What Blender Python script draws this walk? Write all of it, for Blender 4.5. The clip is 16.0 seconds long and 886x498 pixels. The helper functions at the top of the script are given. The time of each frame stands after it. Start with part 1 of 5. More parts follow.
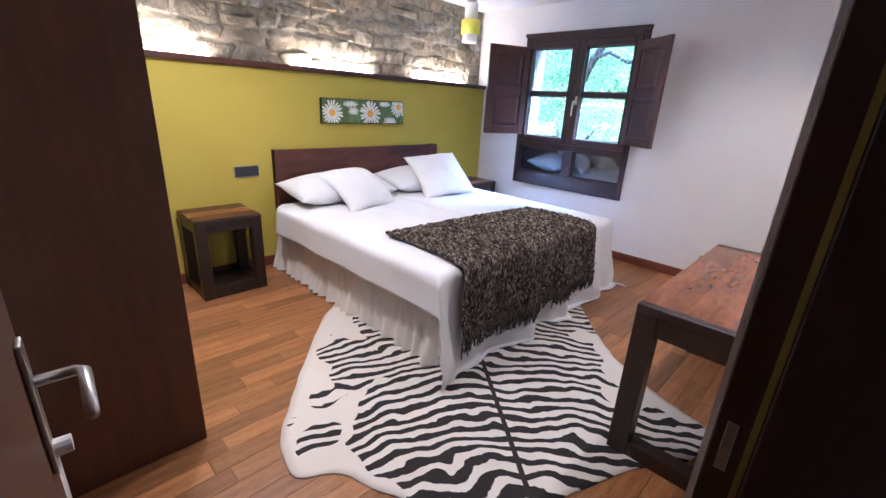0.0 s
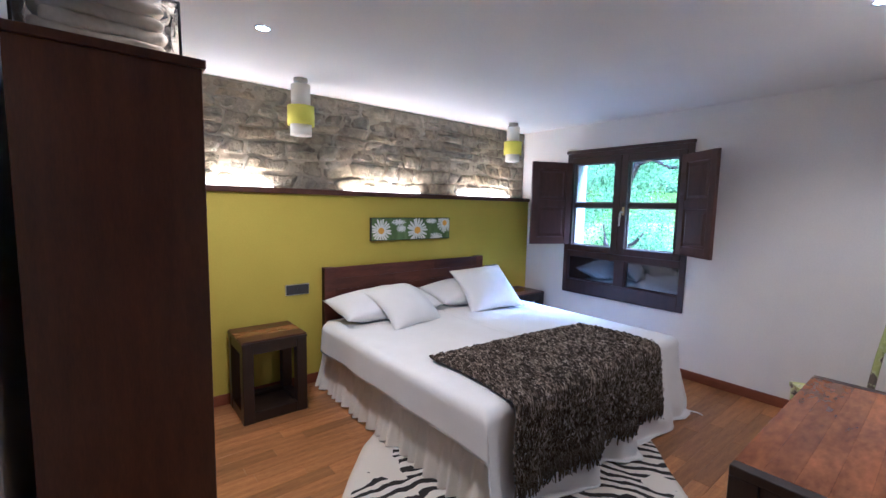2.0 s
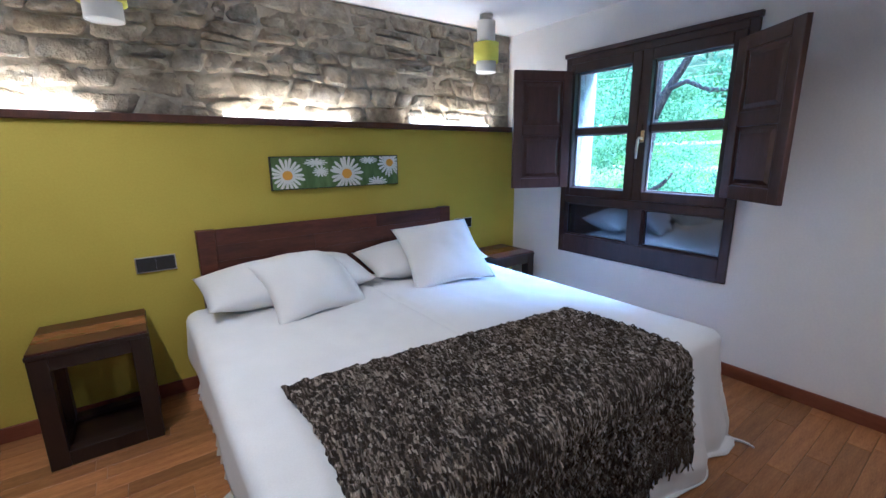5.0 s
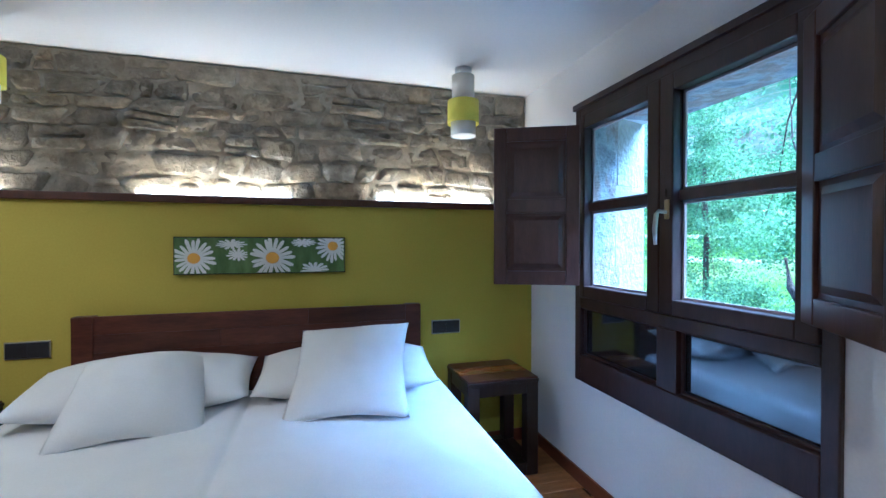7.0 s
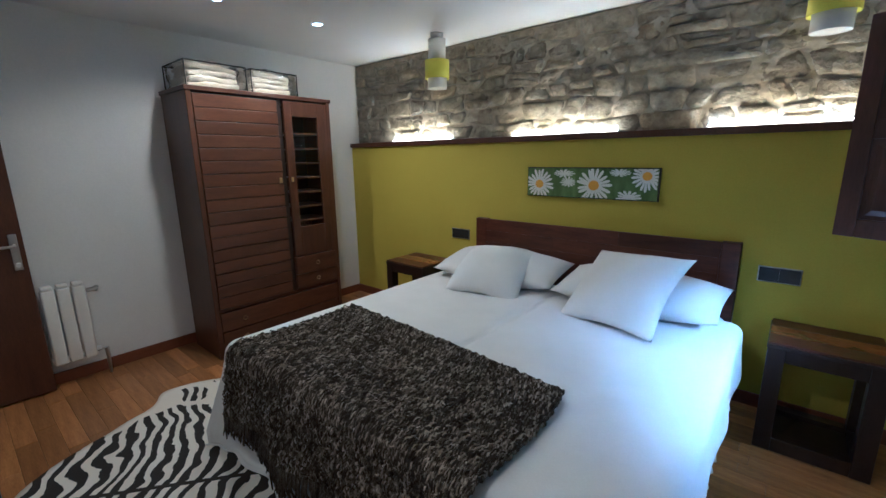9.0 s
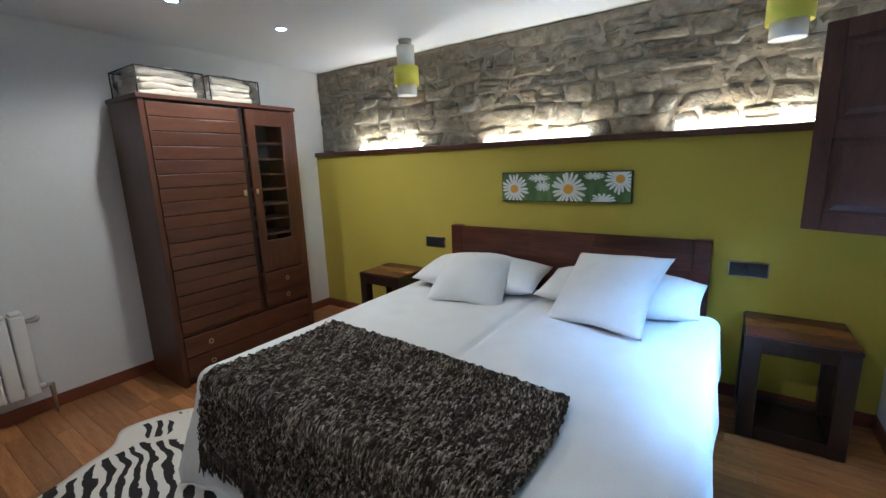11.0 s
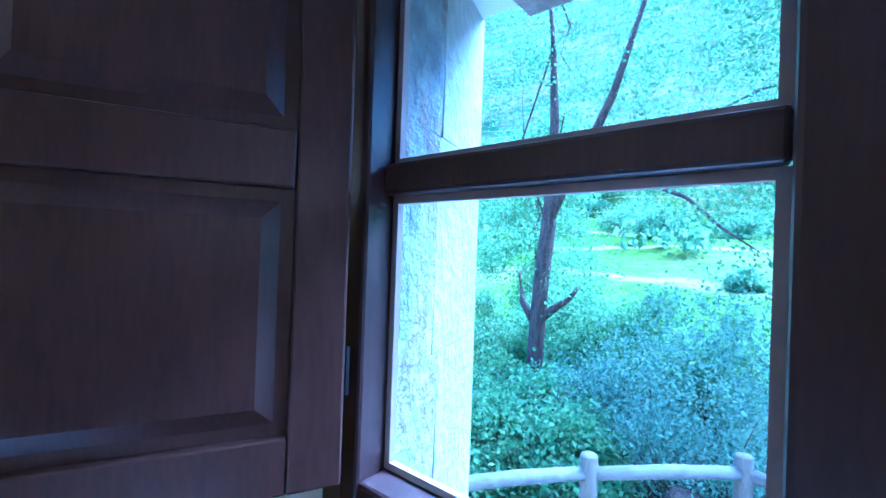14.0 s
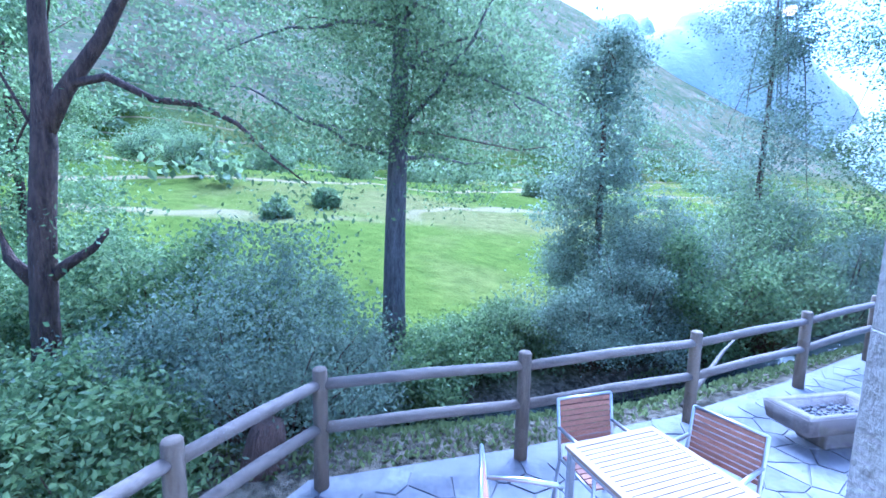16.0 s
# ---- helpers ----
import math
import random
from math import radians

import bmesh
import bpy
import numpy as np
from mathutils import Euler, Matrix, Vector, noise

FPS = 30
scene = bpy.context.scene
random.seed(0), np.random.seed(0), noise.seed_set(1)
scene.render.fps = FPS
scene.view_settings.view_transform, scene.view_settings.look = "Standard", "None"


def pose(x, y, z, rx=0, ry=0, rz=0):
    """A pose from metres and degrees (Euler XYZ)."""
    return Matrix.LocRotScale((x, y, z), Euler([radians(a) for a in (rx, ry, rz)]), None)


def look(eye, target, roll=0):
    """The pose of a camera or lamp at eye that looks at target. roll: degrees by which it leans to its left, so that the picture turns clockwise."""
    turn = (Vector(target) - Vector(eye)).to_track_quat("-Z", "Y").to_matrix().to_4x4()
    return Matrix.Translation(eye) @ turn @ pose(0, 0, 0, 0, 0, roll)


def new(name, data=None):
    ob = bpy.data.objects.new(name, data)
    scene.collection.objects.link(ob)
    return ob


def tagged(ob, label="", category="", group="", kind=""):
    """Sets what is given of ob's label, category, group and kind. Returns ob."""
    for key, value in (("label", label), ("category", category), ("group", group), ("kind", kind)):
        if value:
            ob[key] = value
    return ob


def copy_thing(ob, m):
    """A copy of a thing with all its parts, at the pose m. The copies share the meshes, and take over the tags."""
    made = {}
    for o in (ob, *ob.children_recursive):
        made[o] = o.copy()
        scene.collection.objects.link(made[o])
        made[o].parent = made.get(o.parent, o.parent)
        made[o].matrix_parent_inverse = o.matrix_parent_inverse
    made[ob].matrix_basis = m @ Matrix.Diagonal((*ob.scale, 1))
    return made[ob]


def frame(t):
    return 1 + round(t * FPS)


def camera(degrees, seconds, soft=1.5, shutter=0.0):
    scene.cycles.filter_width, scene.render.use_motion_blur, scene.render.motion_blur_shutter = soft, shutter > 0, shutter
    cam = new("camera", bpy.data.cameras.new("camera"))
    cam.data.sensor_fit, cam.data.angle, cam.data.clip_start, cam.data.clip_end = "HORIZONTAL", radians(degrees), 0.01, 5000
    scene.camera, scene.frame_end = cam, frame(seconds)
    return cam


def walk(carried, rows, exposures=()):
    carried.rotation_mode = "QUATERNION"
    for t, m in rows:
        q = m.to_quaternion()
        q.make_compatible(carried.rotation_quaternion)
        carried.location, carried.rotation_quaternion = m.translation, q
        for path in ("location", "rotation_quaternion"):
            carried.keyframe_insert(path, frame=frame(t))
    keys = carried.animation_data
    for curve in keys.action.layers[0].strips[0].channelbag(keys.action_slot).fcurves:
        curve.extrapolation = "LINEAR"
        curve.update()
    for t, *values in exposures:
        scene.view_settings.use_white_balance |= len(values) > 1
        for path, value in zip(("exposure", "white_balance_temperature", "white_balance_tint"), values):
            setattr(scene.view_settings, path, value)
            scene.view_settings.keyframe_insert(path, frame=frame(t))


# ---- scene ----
cam = camera(93.0, 16.0)
PATH = [
    (0.0, (0.012, 0.436, 1.452), (70.95, -3.00, -45.17)),
    (0.5, (0.028, 0.480, 1.478), (73.61, -1.48, -42.21)),
    (1.0, (0.051, 0.514, 1.518), (79.11, -1.68, -40.41)),
    (1.5, (0.071, 0.521, 1.561), (83.58, -1.36, -39.83)),
    (2.0, (0.098, 0.518, 1.568), (84.21, -1.20, -39.02)),
    (2.5, (0.148, 0.545, 1.558), (81.22, -0.90, -38.95)),
    (3.0, (0.264, 0.627, 1.533), (78.30, 0.39, -38.61)),
    (3.5, (0.439, 0.772, 1.493), (74.87, 0.56, -40.95)),
    (6.0, (2.116, 1.199, 1.428), (82.11, -0.20, -27.06)),
    (6.5, (2.532, 1.249, 1.407), (85.87, -0.97, -21.58)),
    (7.0, (2.843, 1.255, 1.408), (89.31, 0.00, -16.22)),
    (7.5, (3.199, 1.168, 1.385), (90.12, 2.26, -0.68)),
    (8.0, (3.490, 1.130, 1.466), (86.22, 2.02, 16.83)),
    (8.5, (3.608, 1.057, 1.527), (81.06, 0.98, 29.27)),
    (8.7, (3.676, 1.008, 1.535), (79.20, 0.67, 33.90)),
    (9.75, (3.660, 0.950, 1.540), (77.40, 1.30, 46.50)),
    (10.8, (3.591, 0.913, 1.543), (76.96, 1.70, 37.90)),
    (11.0, (3.520, 0.932, 1.535), (78.52, 1.93, 33.85)),
    (11.5, (3.475, 1.108, 1.541), (80.00, 2.27, 22.14)),
    (12.0, (3.535, 1.379, 1.479), (81.71, -0.10, 13.10)),
    (12.5, (3.593, 1.679, 1.474), (83.86, -1.11, 2.31)),
    (13.0, (3.629, 2.043, 1.492), (85.59, -4.91, -12.34)),
    (13.5, (3.748, 2.415, 1.482), (88.19, -5.77, -24.44)),
    (14.0, (3.880, 2.851, 1.510), (90.28, -2.00, -50.49)),
    (14.5, (4.105, 3.144, 1.533), (88.42, -1.12, -74.32)),
    (15.0, (4.262, 3.185, 1.538), (84.57, -1.67, -92.73)),
    (15.5, (4.272, 3.205, 1.526), (83.90, -1.77, -103.91)),
    (16.0, (4.278, 3.181, 1.522), (82.61, -1.22, -108.39)),
]
# One white balance for the mixed lamp light and daylight; the exposure follows the view outdoors.
EXPOSURES = [
    (0.0, 3.9, 3740, 14), (1.5, 3.45, 3690, 12), (3.5, 3.25, 3660, 10), (6.0, 2.95, 3480, 5), (7.5, 2.75, 3430, 1), (8.5, 2.65, 3500, 0), (11.0, 2.9, 3600, 0),
    (12.5, 2.85, 3400, 0), (13.5, 2.8, 3200, 2), (14.5, 2.8, 3130, 14), (15.2, 1.98, 3450, 22), (16.0, 1.80, 3880, 26),
]
walk(cam, [(t, pose(*p, *a)) for t, p, a in PATH], EXPOSURES)

# ---- world and light ----
world = bpy.data.worlds.new("sky")
scene.world = world
world.use_nodes = True
sky = world.node_tree.nodes.new("ShaderNodeTexSky")
sky.sky_type = "NISHITA"
sky.sun_disc = False
sky.sun_elevation = radians(54)
sky.sun_rotation = radians(115)
sky.air_density = 1.2
sky.dust_density = 2.5
world.node_tree.links.new(sky.outputs[0], world.node_tree.nodes["Background"].inputs[0])
world.node_tree.nodes["Background"].inputs[1].default_value = 0.15


def lamp(name, kind, m, power, colour, **extra):
    data = bpy.data.lights.new(name, kind)
    data.energy = power
    data.color = colour
    for key, value in extra.items():
        if key == "size":
            data.size = value
        elif key == "size_y":
            data.shape = "RECTANGLE"
            data.size_y = value
        elif key == "radius":
            data.shadow_soft_size = value
        elif key == "spot":
            data.spot_size = radians(value)
            data.spot_blend = 0.6
        elif key == "angle":
            data.angle = radians(value)
    ob = new(name, data)
    ob.matrix_world = m
    return ob


WARM = (1.0, 0.54, 0.19)
lamp("overcast_sun", "SUN", look((13, -6, 20), (0, 0, 0)), 5.0, (1.0, 0.99, 0.96), angle=50)
DOWNLIGHTS = [(0.80, 2.27), (0.82, 2.975), (2.79, 0.82)]
for dx, dy in DOWNLIGHTS:
    lamp("downlight_beam", "SPOT", look((dx, dy, 2.485), (dx, dy, 0)), 8.0, (1.0, 0.61, 0.29), spot=150, radius=0.03)
LED_RUNS = [(0.42, 1.20), (1.82, 2.67), (3.20, 4.02)]
for lx0, lx1 in LED_RUNS:
    lamp("ledge_glow", "AREA", look(((lx0 + lx1) / 2, 4.030, 1.700), ((lx0 + lx1) / 2, 4.14, 2.00)), 1.0, WARM, size=lx1 - lx0, size_y=0.035)

# ---- materials ----


def mat(name, rough=0.6, metal=0.0):
    m = bpy.data.materials.new(name)
    m.use_nodes = True
    n = m.node_tree.nodes
    b = n["Principled BSDF"]
    b.inputs["Roughness"].default_value = rough
    b.inputs["Metallic"].default_value = metal
    return m, n, m.node_tree.links, b


def ramp(n, stops):
    r = n.new("ShaderNodeValToRGB")
    e = r.color_ramp.elements
    while len(e) < len(stops):
        e.new(0.5)
    for k, (p, c) in zip(e, stops):
        k.position = p
        k.color = (*c, 1)
    return r


def noise_tex(n, l, scale, detail=6, vec=None, stretch=None, rough=0.55):
    t = n.new("ShaderNodeTexNoise")
    t.inputs["Scale"].default_value = scale
    t.inputs["Detail"].default_value = detail
    t.inputs["Roughness"].default_value = rough
    c = vec
    if c is None:
        c = n.new("ShaderNodeTexCoord").outputs["Object"]
    if stretch:
        mp = n.new("ShaderNodeMapping")
        mp.inputs["Scale"].default_value = stretch
        l.new(c, mp.inputs["Vector"])
        c = mp.outputs[0]
    l.new(c, t.inputs["Vector"])
    return t


def bump(n, l, b, height, strength, dist=0.01):
    u = n.new("ShaderNodeBump")
    u.inputs["Strength"].default_value = strength
    u.inputs["Distance"].default_value = dist
    l.new(height, u.inputs["Height"])
    l.new(u.outputs[0], b.inputs["Normal"])


def mixed(n, l, fac, a, b, kind="MIX"):
    x = n.new("ShaderNodeMix")
    x.data_type = "RGBA"
    x.blend_type = kind
    for sock, val in ((x.inputs[0], fac), (x.inputs[6], a), (x.inputs[7], b)):
        if isinstance(val, (int, float)):
            sock.default_value = val
        elif isinstance(val, tuple):
            sock.default_value = (*val, 1)
        else:
            l.new(val, sock)
    return x.outputs[2]


def grainy(name, dark, light, scale=3.0, stretch=(1, 1, 1), rough=0.6, relief=0.2, dist=0.004, fine=40, metal=0.0, vary=0.0, spec=None):
    """Two scales of noise between two colours, with fine relief; vary: how far single objects differ in brightness."""
    m, n, l, b = mat(name, rough, metal)
    big = noise_tex(n, l, scale, 4, stretch=stretch)
    small = noise_tex(n, l, fine, 5, stretch=stretch)
    add = n.new("ShaderNodeMath")
    add.operation = "MULTIPLY_ADD"
    add.inputs[1].default_value = 0.45
    l.new(small.outputs[0], add.inputs[0])
    half = n.new("ShaderNodeMath")
    half.operation = "MULTIPLY"
    half.inputs[1].default_value = 0.55
    l.new(big.outputs[0], half.inputs[0])
    l.new(half.outputs[0], add.inputs[2])
    r = ramp(n, [(0.33, dark), (0.67, light)])
    l.new(add.outputs[0], r.inputs[0])
    col = r.outputs[0]
    if vary:
        info = n.new("ShaderNodeObjectInfo")
        hs = n.new("ShaderNodeHueSaturation")
        mr = n.new("ShaderNodeMapRange")
        mr.inputs[3].default_value = 1 - vary
        mr.inputs[4].default_value = 1 + vary
        l.new(info.outputs["Random"], mr.inputs[0])
        l.new(mr.outputs[0], hs.inputs["Value"])
        l.new(col, hs.inputs["Color"])
        col = hs.outputs[0]
    l.new(col, b.inputs["Base Color"])
    if spec is not None:
        b.inputs["Specular IOR Level"].default_value = spec
    if relief:
        bump(n, l, b, add.outputs[0], relief, dist)
    return m


PLASTER = grainy("white_plaster", (0.70, 0.68, 0.66), (0.78, 0.76, 0.74), 1.5, rough=0.85, relief=0.25, dist=0.003, fine=90)
CEILING = grainy("ceiling_paint", (0.72, 0.70, 0.67), (0.78, 0.76, 0.74), 1.2, rough=0.9, relief=0.15, dist=0.002, fine=70)
YELLOW = grainy("mustard_paint", (0.44, 0.36, 0.012), (0.50, 0.42, 0.022), 1.6, rough=0.75, relief=0.25, dist=0.003, fine=90)
MORTAR = grainy("lime_mortar", (0.24, 0.22, 0.175), (0.38, 0.345, 0.275), 5, rough=0.95, relief=0.8, dist=0.02, fine=45)
FLOOR_WOOD = grainy("oak_planks", (0.18, 0.070, 0.018), (0.42, 0.208, 0.052), 3.5, (1.0, 9, 9), 0.36, 0.12, 0.002, 30, vary=0.33)
DARK_WOOD = grainy("dark_stained_wood", (0.010, 0.006, 0.005), (0.030, 0.017, 0.012), 4, (6, 6, 1), 0.38, 0.2, 0.002, 28)
BROWN_WOOD = grainy("reddish_brown_wood", (0.040, 0.0135, 0.005), (0.084, 0.029, 0.010), 3, (7, 7, 1), 0.42, 0.2, 0.002, 26, vary=0.12)
BROWN_SLAT = grainy("brown_slat_wood", (0.047, 0.015, 0.005), (0.100, 0.036, 0.012), 3, (7, 1, 7), 0.42, 0.2, 0.002, 26, vary=0.16)
HEAD_WOOD = grainy("headboard_wood", (0.038, 0.010, 0.006), (0.115, 0.034, 0.016), 3, (1, 7, 8), 0.36, 0.2, 0.002, 22, vary=0.3)
TOP_WOOD = grainy("warm_table_wood", (0.10, 0.034, 0.009), (0.31, 0.118, 0.029), 3.4, (1, 2.6, 3), 0.26, 0.2, 0.002, 16, vary=0.2)
WINDOW_WOOD = grainy("varnished_window_wood", (0.022, 0.010, 0.009), (0.050, 0.022, 0.018), 3, (6, 6, 1), 0.40, 0.15, 0.002, 26)
SHUTTER_WOOD = grainy("varnished_shutter_wood", (0.048, 0.021, 0.015), (0.090, 0.040, 0.029), 3, (6, 6, 1), 0.30, 0.15, 0.002, 26)
DARK_FRAME = grainy("dark_door_frame_wood", (0.020, 0.010, 0.005), (0.046, 0.021, 0.011), 3, (7, 7, 1), 0.45, 0.2, 0.002, 26)
BASE_WOOD = grainy("baseboard_wood", (0.12, 0.035, 0.013), (0.20, 0.065, 0.025), 3, (1, 1, 8), 0.42, 0.1, 0.002, 26)
LINEN = grainy("white_linen", (0.68, 0.68, 0.69), (0.76, 0.76, 0.77), 4, rough=0.9, relief=0.35, dist=0.004, fine=160)
SKIRT = grainy("ivory_valance", (0.68, 0.65, 0.58), (0.78, 0.75, 0.68), 4, rough=0.92, relief=0.3, dist=0.004, fine=140)
BEDBASE = grainy("beige_bed_base", (0.30, 0.26, 0.20), (0.40, 0.35, 0.28), 6, rough=0.9, relief=0.3, fine=120)


def rubble():
    """Grey to ochre stones that differ one by one, pitted and lumpy."""
    m, n, l, b = mat("rubble_stone", 0.92)
    info = n.new("ShaderNodeObjectInfo")
    tone = ramp(n, [(0.0, (0.20, 0.185, 0.155)), (0.35, (0.30, 0.275, 0.22)), (0.7, (0.25, 0.235, 0.20)), (0.85, (0.30, 0.26, 0.19)), (1.0, (0.40, 0.37, 0.31))])
    l.new(info.outputs["Random"], tone.inputs[0])
    lump = noise_tex(n, l, 13, 7, None, None, 0.62)
    pit = noise_tex(n, l, 55, 5, None, None, 0.6)
    shade = ramp(n, [(0.30, (0.55, 0.54, 0.52)), (0.70, (1.3, 1.28, 1.22))])
    l.new(lump.outputs[0], shade.inputs[0])
    col = mixed(n, l, 1.0, tone.outputs[0], shade.outputs[0], "MULTIPLY")
    l.new(col, b.inputs["Base Color"])
    add = n.new("ShaderNodeMath")
    add.operation = "MULTIPLY_ADD"
    add.inputs[1].default_value = 0.22
    l.new(pit.outputs[0], add.inputs[0])
    l.new(lump.outputs[0], add.inputs[2])
    bump(n, l, b, add.outputs[0], 1.0, 0.045)
    return m


STONE = rubble()
DRESSED = grainy("dressed_sandstone", (0.30, 0.275, 0.24), (0.46, 0.425, 0.375), 3, rough=0.95, relief=1.0, dist=0.03, fine=30, vary=0.1)


def reveal():
    """Rough-hewn stone, blue-grey with rusty veins."""
    m, n, l, b = mat("rough_reveal_stone", 0.95)
    vein = noise_tex(n, l, 5.5, 6, None, (1, 1, 0.5), 0.6)
    lump = noise_tex(n, l, 16, 8, None, None, 0.65)
    r = ramp(n, [(0.32, (0.26, 0.26, 0.29)), (0.47, (0.44, 0.42, 0.42)), (0.56, (0.34, 0.26, 0.21)), (0.66, (0.46, 0.42, 0.38))])
    l.new(vein.outputs[0], r.inputs[0])
    shade = ramp(n, [(0.30, (0.62, 0.62, 0.62)), (0.65, (1.1, 1.1, 1.1))])
    l.new(lump.outputs[0], shade.inputs[0])
    l.new(mixed(n, l, 1.0, r.outputs[0], shade.outputs[0], "MULTIPLY"), b.inputs["Base Color"])
    bump(n, l, b, lump.outputs[0], 1.0, 0.04)
    return m


REVEAL_STONE = reveal()
FLAG = grainy("slate_flagstone", (0.115, 0.112, 0.112), (0.225, 0.215, 0.21), 4, rough=0.8, relief=0.6, dist=0.01, fine=26, vary=0.18)
GROUT = grainy("terrace_bed", (0.14, 0.135, 0.125), (0.23, 0.22, 0.205), 5, rough=0.95, relief=0.6, fine=40)
LOG = grainy("weathered_log", (0.10, 0.072, 0.045), (0.22, 0.17, 0.115), 4, (6, 6, 1), 0.85, 0.5, 0.006, 30, vary=0.2)
RAIL = grainy("weathered_rail", (0.10, 0.08, 0.06), (0.22, 0.18, 0.14), 4, (6, 1, 6), 0.85, 0.5, 0.006, 30, vary=0.15)
BARK = grainy("tree_bark", (0.030, 0.016, 0.010), (0.16, 0.095, 0.058), 4, (4, 4, 1), 0.95, 1.0, 0.08, 14)
ASH_BARK = grainy("grey_ash_bark", (0.055, 0.046, 0.040), (0.20, 0.175, 0.15), 4, (4, 4, 1), 0.95, 1.0, 0.06, 12)
TEAK = grainy("pale_teak", (0.25, 0.175, 0.105), (0.35, 0.265, 0.17), 5, (8, 1, 8), 0.6, 0.2, 0.002, 30, vary=0.1)
TEAK_RED = grainy("reddish_teak", (0.24, 0.105, 0.062), (0.40, 0.20, 0.125), 5, (8, 8, 8), 0.6, 0.2, 0.002, 30, vary=0.15)
ALU = grainy("brushed_aluminium", (0.42, 0.42, 0.43), (0.55, 0.55, 0.56), 12, rough=0.35, relief=0.05, fine=90, metal=0.9)
STEEL = grainy("satin_steel", (0.50, 0.49, 0.47), (0.60, 0.59, 0.57), 12, rough=0.3, relief=0.03, fine=90, metal=1.0)
TROUGH = grainy("granite_trough", (0.10, 0.082, 0.068), (0.24, 0.205, 0.175), 5, rough=0.95, relief=0.9, dist=0.02, fine=35)
RADIATOR = grainy("radiator_enamel", (0.74, 0.72, 0.68), (0.80, 0.78, 0.75), 3, rough=0.35, relief=0.03, fine=60)
WHITE_PLASTIC = grainy("white_plastic", (0.76, 0.76, 0.75), (0.82, 0.82, 0.81), 5, rough=0.4, relief=0.0)
BLACK_PLASTIC = grainy("black_plastic", (0.018, 0.018, 0.020), (0.030, 0.030, 0.033), 8, rough=0.35, relief=0.0)
SHADE_WHITE = grainy("white_lampshade", (0.72, 0.70, 0.64), (0.80, 0.78, 0.72), 6, rough=0.7, relief=0.1, fine=120)
SHADE_YELLOW = grainy("yellow_lampshade", (0.70, 0.66, 0.02), (0.80, 0.76, 0.04), 6, rough=0.6, relief=0.1, fine=120)
EARTH = grainy("bank_earth", (0.055, 0.045, 0.03), (0.16, 0.135, 0.085), 3, rough=1.0, relief=0.9, dist=0.03, fine=30)
BLANKET = grainy("cream_blanket", (0.50, 0.44, 0.34), (0.66, 0.60, 0.50), 6, rough=0.95, relief=0.5, fine=90)


def chipped_paint():
    m, n, l, b = mat("distressed_green_paint", 0.7)
    a = noise_tex(n, l, 14, 5)
    r = ramp(n, [(0.46, (0.40, 0.43, 0.13)), (0.54, (0.53, 0.55, 0.28)), (0.58, (0.13, 0.10, 0.075))])
    l.new(a.outputs[0], r.inputs[0])
    l.new(r.outputs[0], b.inputs["Base Color"])
    bump(n, l, b, a.outputs[0], 0.3, 0.003)
    return m


GREEN_PAINT = chipped_paint()


def glass(name, tint=(1, 1, 1), rough=0.0):
    m, n, l, b = mat(name, rough)
    b.inputs["Base Color"].default_value = (*tint, 1)
    b.inputs["Transmission Weight"].default_value = 1.0
    b.inputs["IOR"].default_value = 1.16
    return m


GLASS = glass("window_glass", (0.93, 0.98, 0.97))


def vinyl():
    m, n, l, b = mat("clear_vinyl", 0.1)
    tr = n.new("ShaderNodeBsdfTransparent")
    gl = n.new("ShaderNodeBsdfGlossy")
    gl.inputs["Roughness"].default_value = 0.08
    fr = n.new("ShaderNodeFresnel")
    fr.inputs[0].default_value = 2.0
    mx = n.new("ShaderNodeMixShader")
    l.new(fr.outputs[0], mx.inputs[0])
    l.new(tr.outputs[0], mx.inputs[1])
    l.new(gl.outputs[0], mx.inputs[2])
    l.new(mx.outputs[0], n["Material Output"].inputs[0])
    return m


CLEAR_BAG = vinyl()


def smoked():
    m, n, l, b = mat("backed_dark_glass", 0.06)
    t = noise_tex(n, l, 3, 3)
    r = ramp(n, [(0.3, (0.012, 0.013, 0.018)), (0.7, (0.022, 0.024, 0.032))])
    l.new(t.outputs[0], r.inputs[0])
    l.new(r.outputs[0], b.inputs["Base Color"])
    b.inputs["IOR"].default_value = 2.0
    return m


DARK_GLASS = smoked()


def plain(name, colour, rough=0.6, metal=0.0):
    return grainy(name, tuple(c * 0.9 for c in colour), colour, 9, rough=rough, relief=0.05, fine=80, metal=metal)


PETAL = plain("painted_petal", (0.80, 0.80, 0.76), 0.6)
POLLEN = plain("painted_centre", (0.72, 0.40, 0.015), 0.6)
CANVAS = grainy("painted_meadow", (0.035, 0.075, 0.012), (0.17, 0.25, 0.07), 9, (1, 1, 0.35), 0.6, 0.15, 0.001, 22)
BLACK_EDGE = plain("black_canvas_edge", (0.02, 0.018, 0.016), 0.6)
SEAL = plain("ochre_brush_seal", (0.30, 0.24, 0.02), 0.7)
# black of hinges, bolt and piping, also the painted shade in the wardrobe niche
BLACK_AND_SHADE = plain("black_fittings_and_shade", (0.012, 0.010, 0.009), 0.8)
GOLD = plain("aged_brass", (0.55, 0.42, 0.2), 0.35, 0.8)


